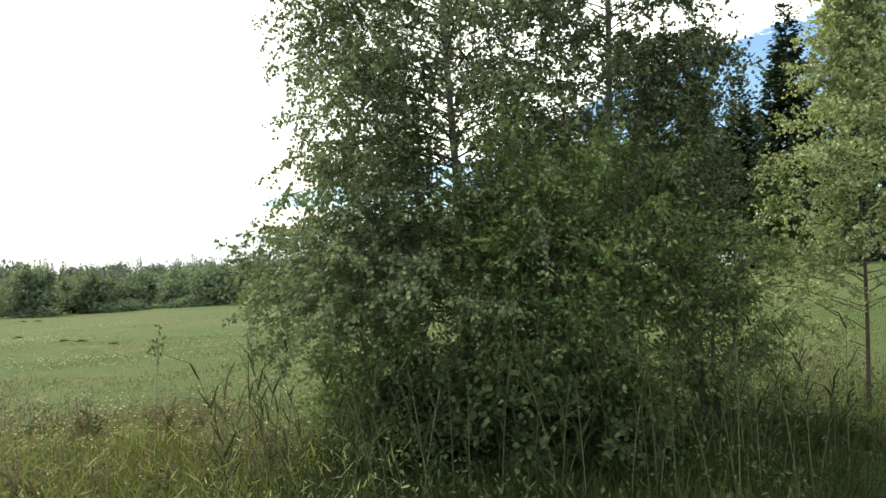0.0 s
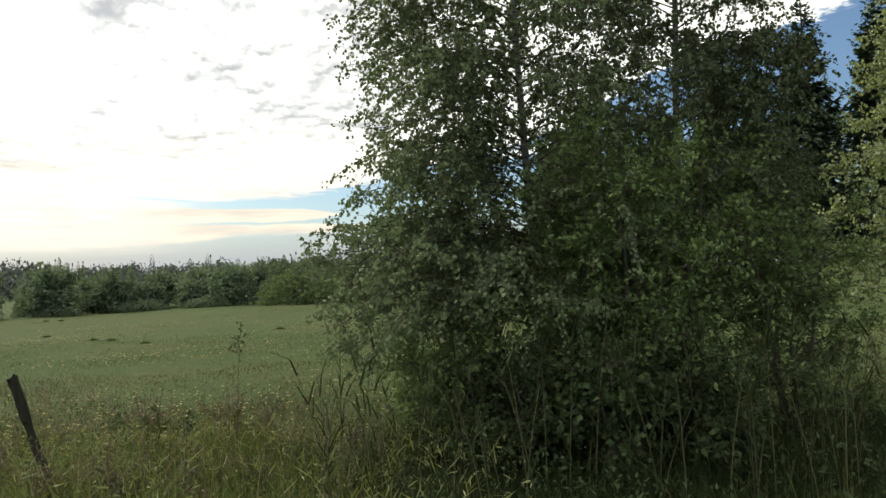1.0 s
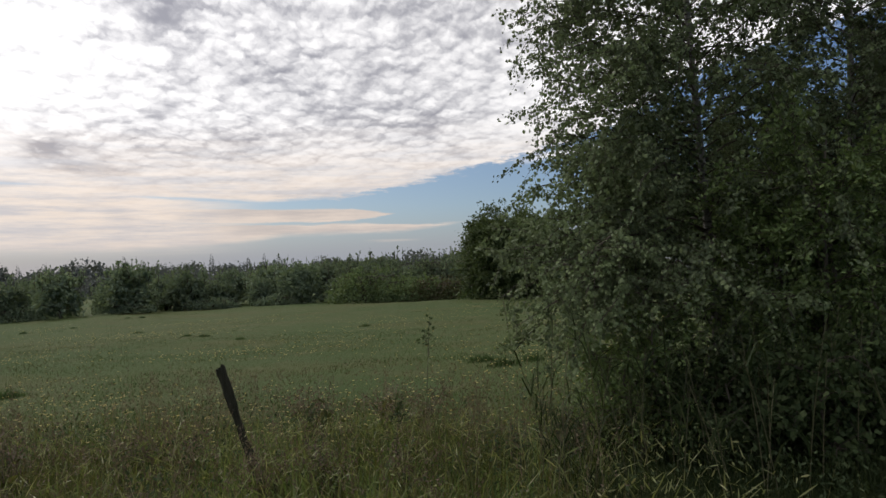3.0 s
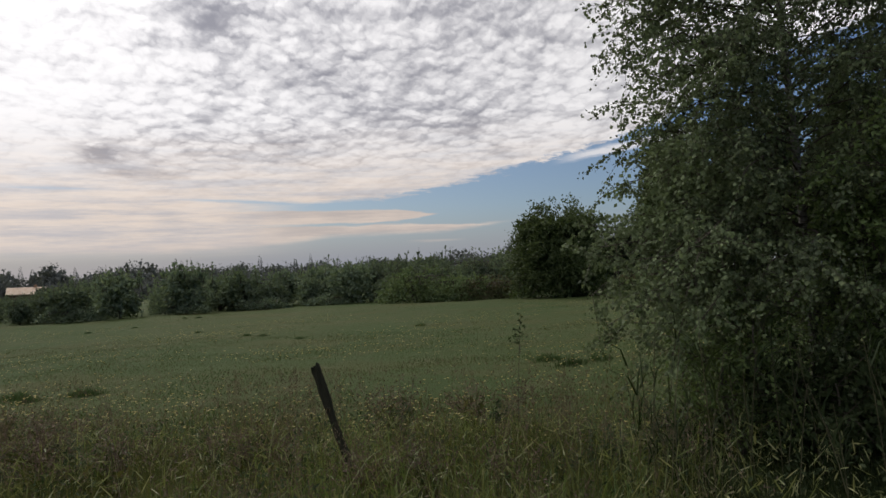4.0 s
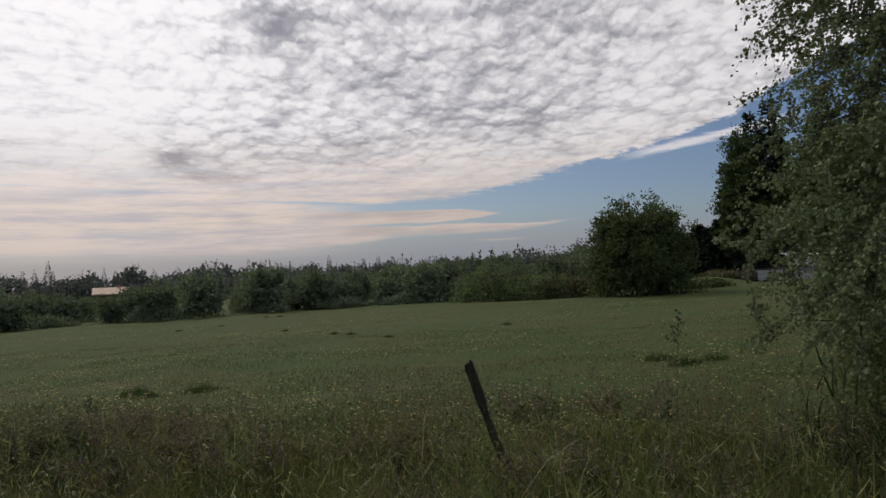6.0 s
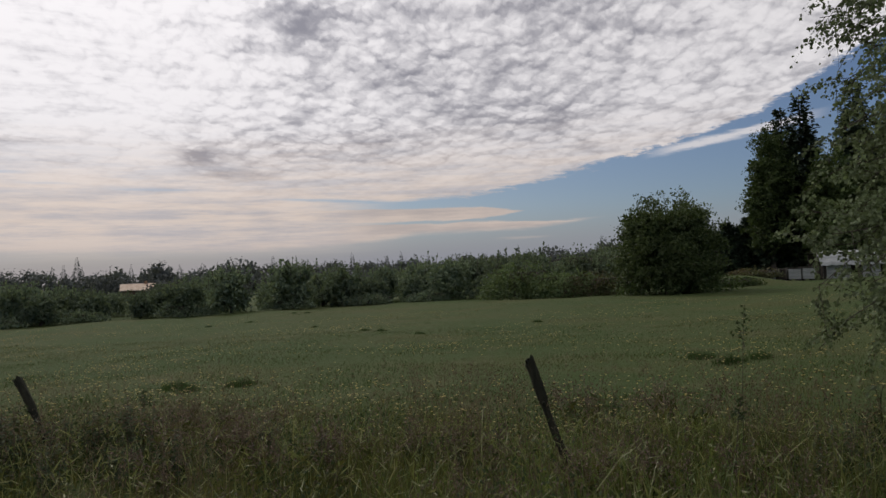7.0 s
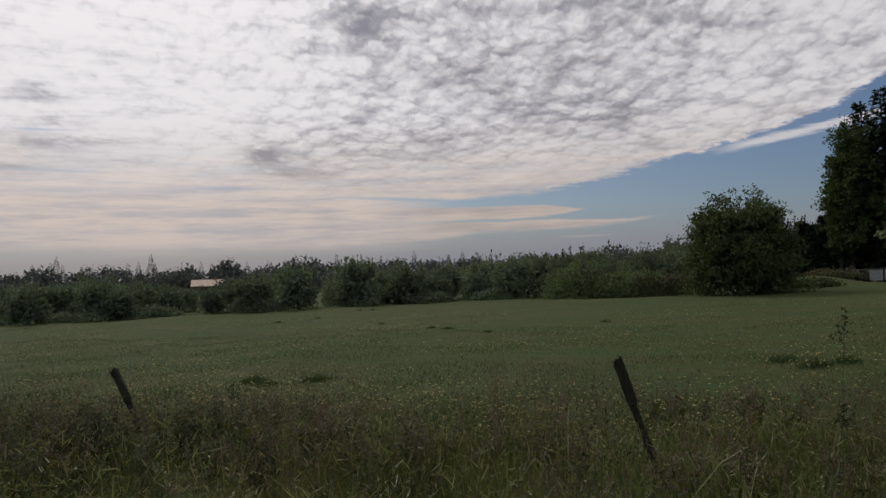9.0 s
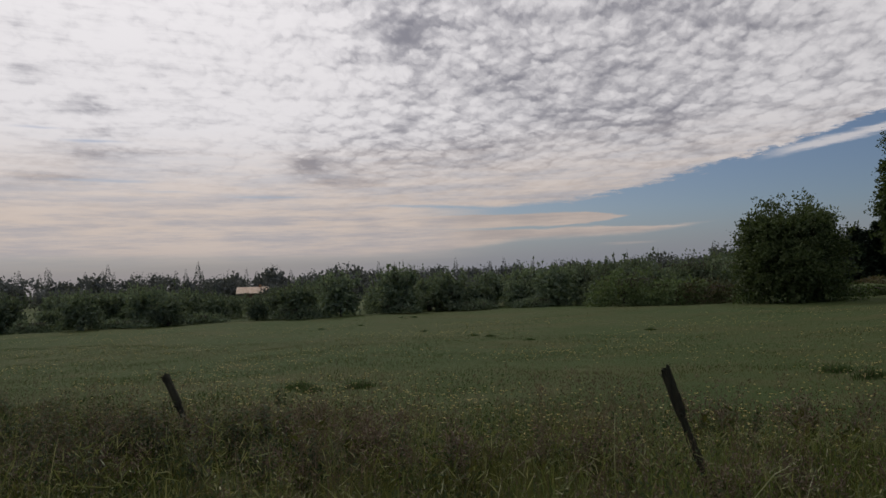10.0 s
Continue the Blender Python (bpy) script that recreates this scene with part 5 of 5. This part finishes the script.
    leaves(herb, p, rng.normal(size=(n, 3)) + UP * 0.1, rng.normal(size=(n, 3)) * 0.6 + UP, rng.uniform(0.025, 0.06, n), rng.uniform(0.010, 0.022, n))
    tagged(part("low_herbs", herb, M_HERB), "dark leafy herbs mixed into the rough verge, massed as shade under the birches", "herbs", kind="stuff")
    tagged(part("broad_grass", bag, M_BROAD), "broad pale arching grass blades in the verge", "grass", kind="stuff")


def verge_lawn():
    bag = Bag()
    n = 30000
    x, y = scatter(n, 2.6, 7.0, 2.6, 7.0)
    blades(bag, on_ground(x, y) - UP * 0.01, rng.uniform(0.06, 0.17, n), rng.uniform(0, 2 * math.pi, n), rng.uniform(0.1, 0.8, n), rng.uniform(0.004, 0.007, n), 2)
    n = 30000
    x, y = scatter(n, -8.5, 5.0, -2.5, 3.0)
    blades(bag, on_ground(x, y) - UP * 0.01, rng.uniform(0.04, 0.13, n), rng.uniform(0, 2 * math.pi, n), rng.uniform(0.1, 0.8, n), rng.uniform(0.004, 0.008, n), 1)
    tagged(part("verge_grass", bag, M_LAWN), "short bright green verge grass", "grass", kind="stuff")


def fresh_grass():
    """Bright new growth near the leaning post."""
    bag = Bag()
    n = 6000
    x, y = scatter(n, -4.6, -0.5, 3.4, 7.4)
    keep = rng.uniform(size=n) < 0.6 + 0.5 * waves(x, y, 36, 1.4) - 0.4 * np.clip(-3.6 - x, 0, 1)
    x, y = x[keep], y[keep]
    n = len(x)
    blades(bag, on_ground(x, y) - UP * 0.02, rng.uniform(0.2, 0.52, n), rng.uniform(0, 2 * math.pi, n), rng.uniform(0.05, 0.8, n), rng.uniform(0.005, 0.010, n), 3)
    tagged(part("fresh_grass", bag, M_LAWN), "bright yellow-green upright grass near the fence post", "grass", kind="stuff")


def reeds():
    """Pale stalks with long leaves under the birches."""
    bag, foliage = Bag(), Bag()
    n = 110
    x, y = rng.uniform(-1.0, 3.1, n), rng.uniform(4.9, 6.5, n)
    h = rng.uniform(0.6, 1.3, n) * np.where(x > 3.2, 0.75, 1)
    root = on_ground(x, y)
    for i in range(n):
        q = np.linspace(0, 1, 5)
        lean = rng.normal(size=2) * 0.12
        path = root[i] + np.stack((lean[0] * q ** 1.6, lean[1] * q ** 1.6, q * h[i] - 0.03), -1)
        tube(bag, path, 0.0045 * (1 - 0.5 * q), 4)
        m = 6
        w = rng.uniform(0.3, 0.98, m)
        p = np.stack([np.interp(w, q, path[:, k]) for k in range(3)], -1)
        blades(foliage, p, rng.uniform(0.18, 0.4, m), rng.uniform(0, 6.3, m), rng.uniform(0.8, 1.4, m), rng.uniform(0.010, 0.018, m), 3)
    tagged(part("reed_stalks", bag, M_REED), "pale dry reed stalks under the birches", "reeds", kind="stuff")
    tagged(part("reed_leaves", foliage, M_SHADE_TONED_GRASS), "long green reed leaves under the birches, colour darkened for their shade", "reeds", kind="stuff")


def field_grass():
    bag = Bag()
    n = 120000
    y = 7.6 + (23 - 7.6) * rng.uniform(size=n) ** 1.15
    x = rng.uniform(-3.2 - 1.5 * y, 0.6 + 0.66 * y)
    h = (0.055 + 0.018 * waves(x, y, 41, 4.0) + 0.014 * waves(x, y, 42, 1.3)) * rng.uniform(0.6, 1.4, n)
    h = np.maximum(h, 0.035)
    blades(bag, on_ground(x, y) - UP * 0.02, h, rng.uniform(0, 2 * math.pi, n), rng.uniform(0.1, 0.9, n), rng.uniform(0.006, 0.012, n), 2)
    n = 45000
    y = 21 + (47.5 - 21) * rng.uniform(size=n)
    x = rng.uniform(-4.0 - 1.5 * y, 0.6 + 0.66 * y)
    keep = y < np.interp(x, edge_x, edge_y) + 1.0
    x, y = x[keep], y[keep]
    n = len(x)
    h = np.maximum((0.042 + 0.014 * waves(x, y, 43, 6.0)) * rng.uniform(0.6, 1.4, n), 0.03)
    blades(bag, on_ground(x, y) - UP * 0.02, h, rng.uniform(0, 2 * math.pi, n), rng.uniform(0.1, 0.9, n), rng.uniform(0.02, 0.035, n), 1)
    tagged(part("meadow_grass", bag, M_FIELD_GRASS), "short olive green meadow grass across the field", "grass", kind="stuff")
    heads = Bag()
    n = 26000
    y = 7.4 + 15 * rng.uniform(size=n) ** 1.4
    x = rng.uniform(-3.0 - 1.5 * y, 0.6 + 0.6 * y)
    keep = rng.uniform(size=n) < 0.5 + 0.6 * waves(x, y, 45, 3.0)
    x, y = x[keep], y[keep]
    n = len(x)
    p = on_ground(x, y) + UP * rng.uniform(0.05, 0.22, n)[:, None] * np.clip((16 - y) / 7, 0.45, 1.2)[:, None]
    rhombs(heads, p, rng.normal(size=(n, 3)) * 0.4 + UP, rng.normal(size=(n, 3)), rng.uniform(0.02, 0.06, n), rng.uniform(0.006, 0.012, n))
    tagged(part("meadow_seed_heads", heads, M_SEED), "faded brown grass seed heads over the near meadow", "grass", kind="stuff")


def flowers():
    """Small hawkbit heads on thin stems all over the near meadow."""
    bag = Bag()
    n = 15000
    y = 7.0 + 26 * rng.uniform(size=n) ** 1.3
    x = rng.uniform(-2.8 - 1.42 * y, 0.6 + 0.5 * y)
    keep = rng.uniform(size=n) < 0.45 + 0.7 * waves(x, y, 51, 7.0)
    x, y = x[keep], y[keep]
    n = len(x)
    h = rng.uniform(0.09, 0.20, n)
    p = on_ground(x, y)
    stalks = Bag()
    blades(stalks, p, h, rng.uniform(0, 6.3, n), 0.0, 0.003, 1)
    tagged(part("flower_stalks", stalks, M_FIELD_GRASS), "thin green flower stalks in the meadow", "flowers", kind="stuff")
    tip = p + UP * h[:, None]
    for k in range(5):
        a = k * 2 * math.pi / 5 + rng.uniform(0, 1, n)
        rhombs(bag, tip, np.stack((np.cos(a), np.sin(a), np.full(n, 0.5)), -1), np.tile(UP, (n, 1)), rng.uniform(0.018, 0.031, n), 0.020)
    tagged(part("meadow_flowers", bag, M_FLOWER), "small yellow and cream meadow flower heads", "flowers", kind="stuff")


tall_grass()
verge_lawn()
fresh_grass()
reeds()
field_grass()
flowers()
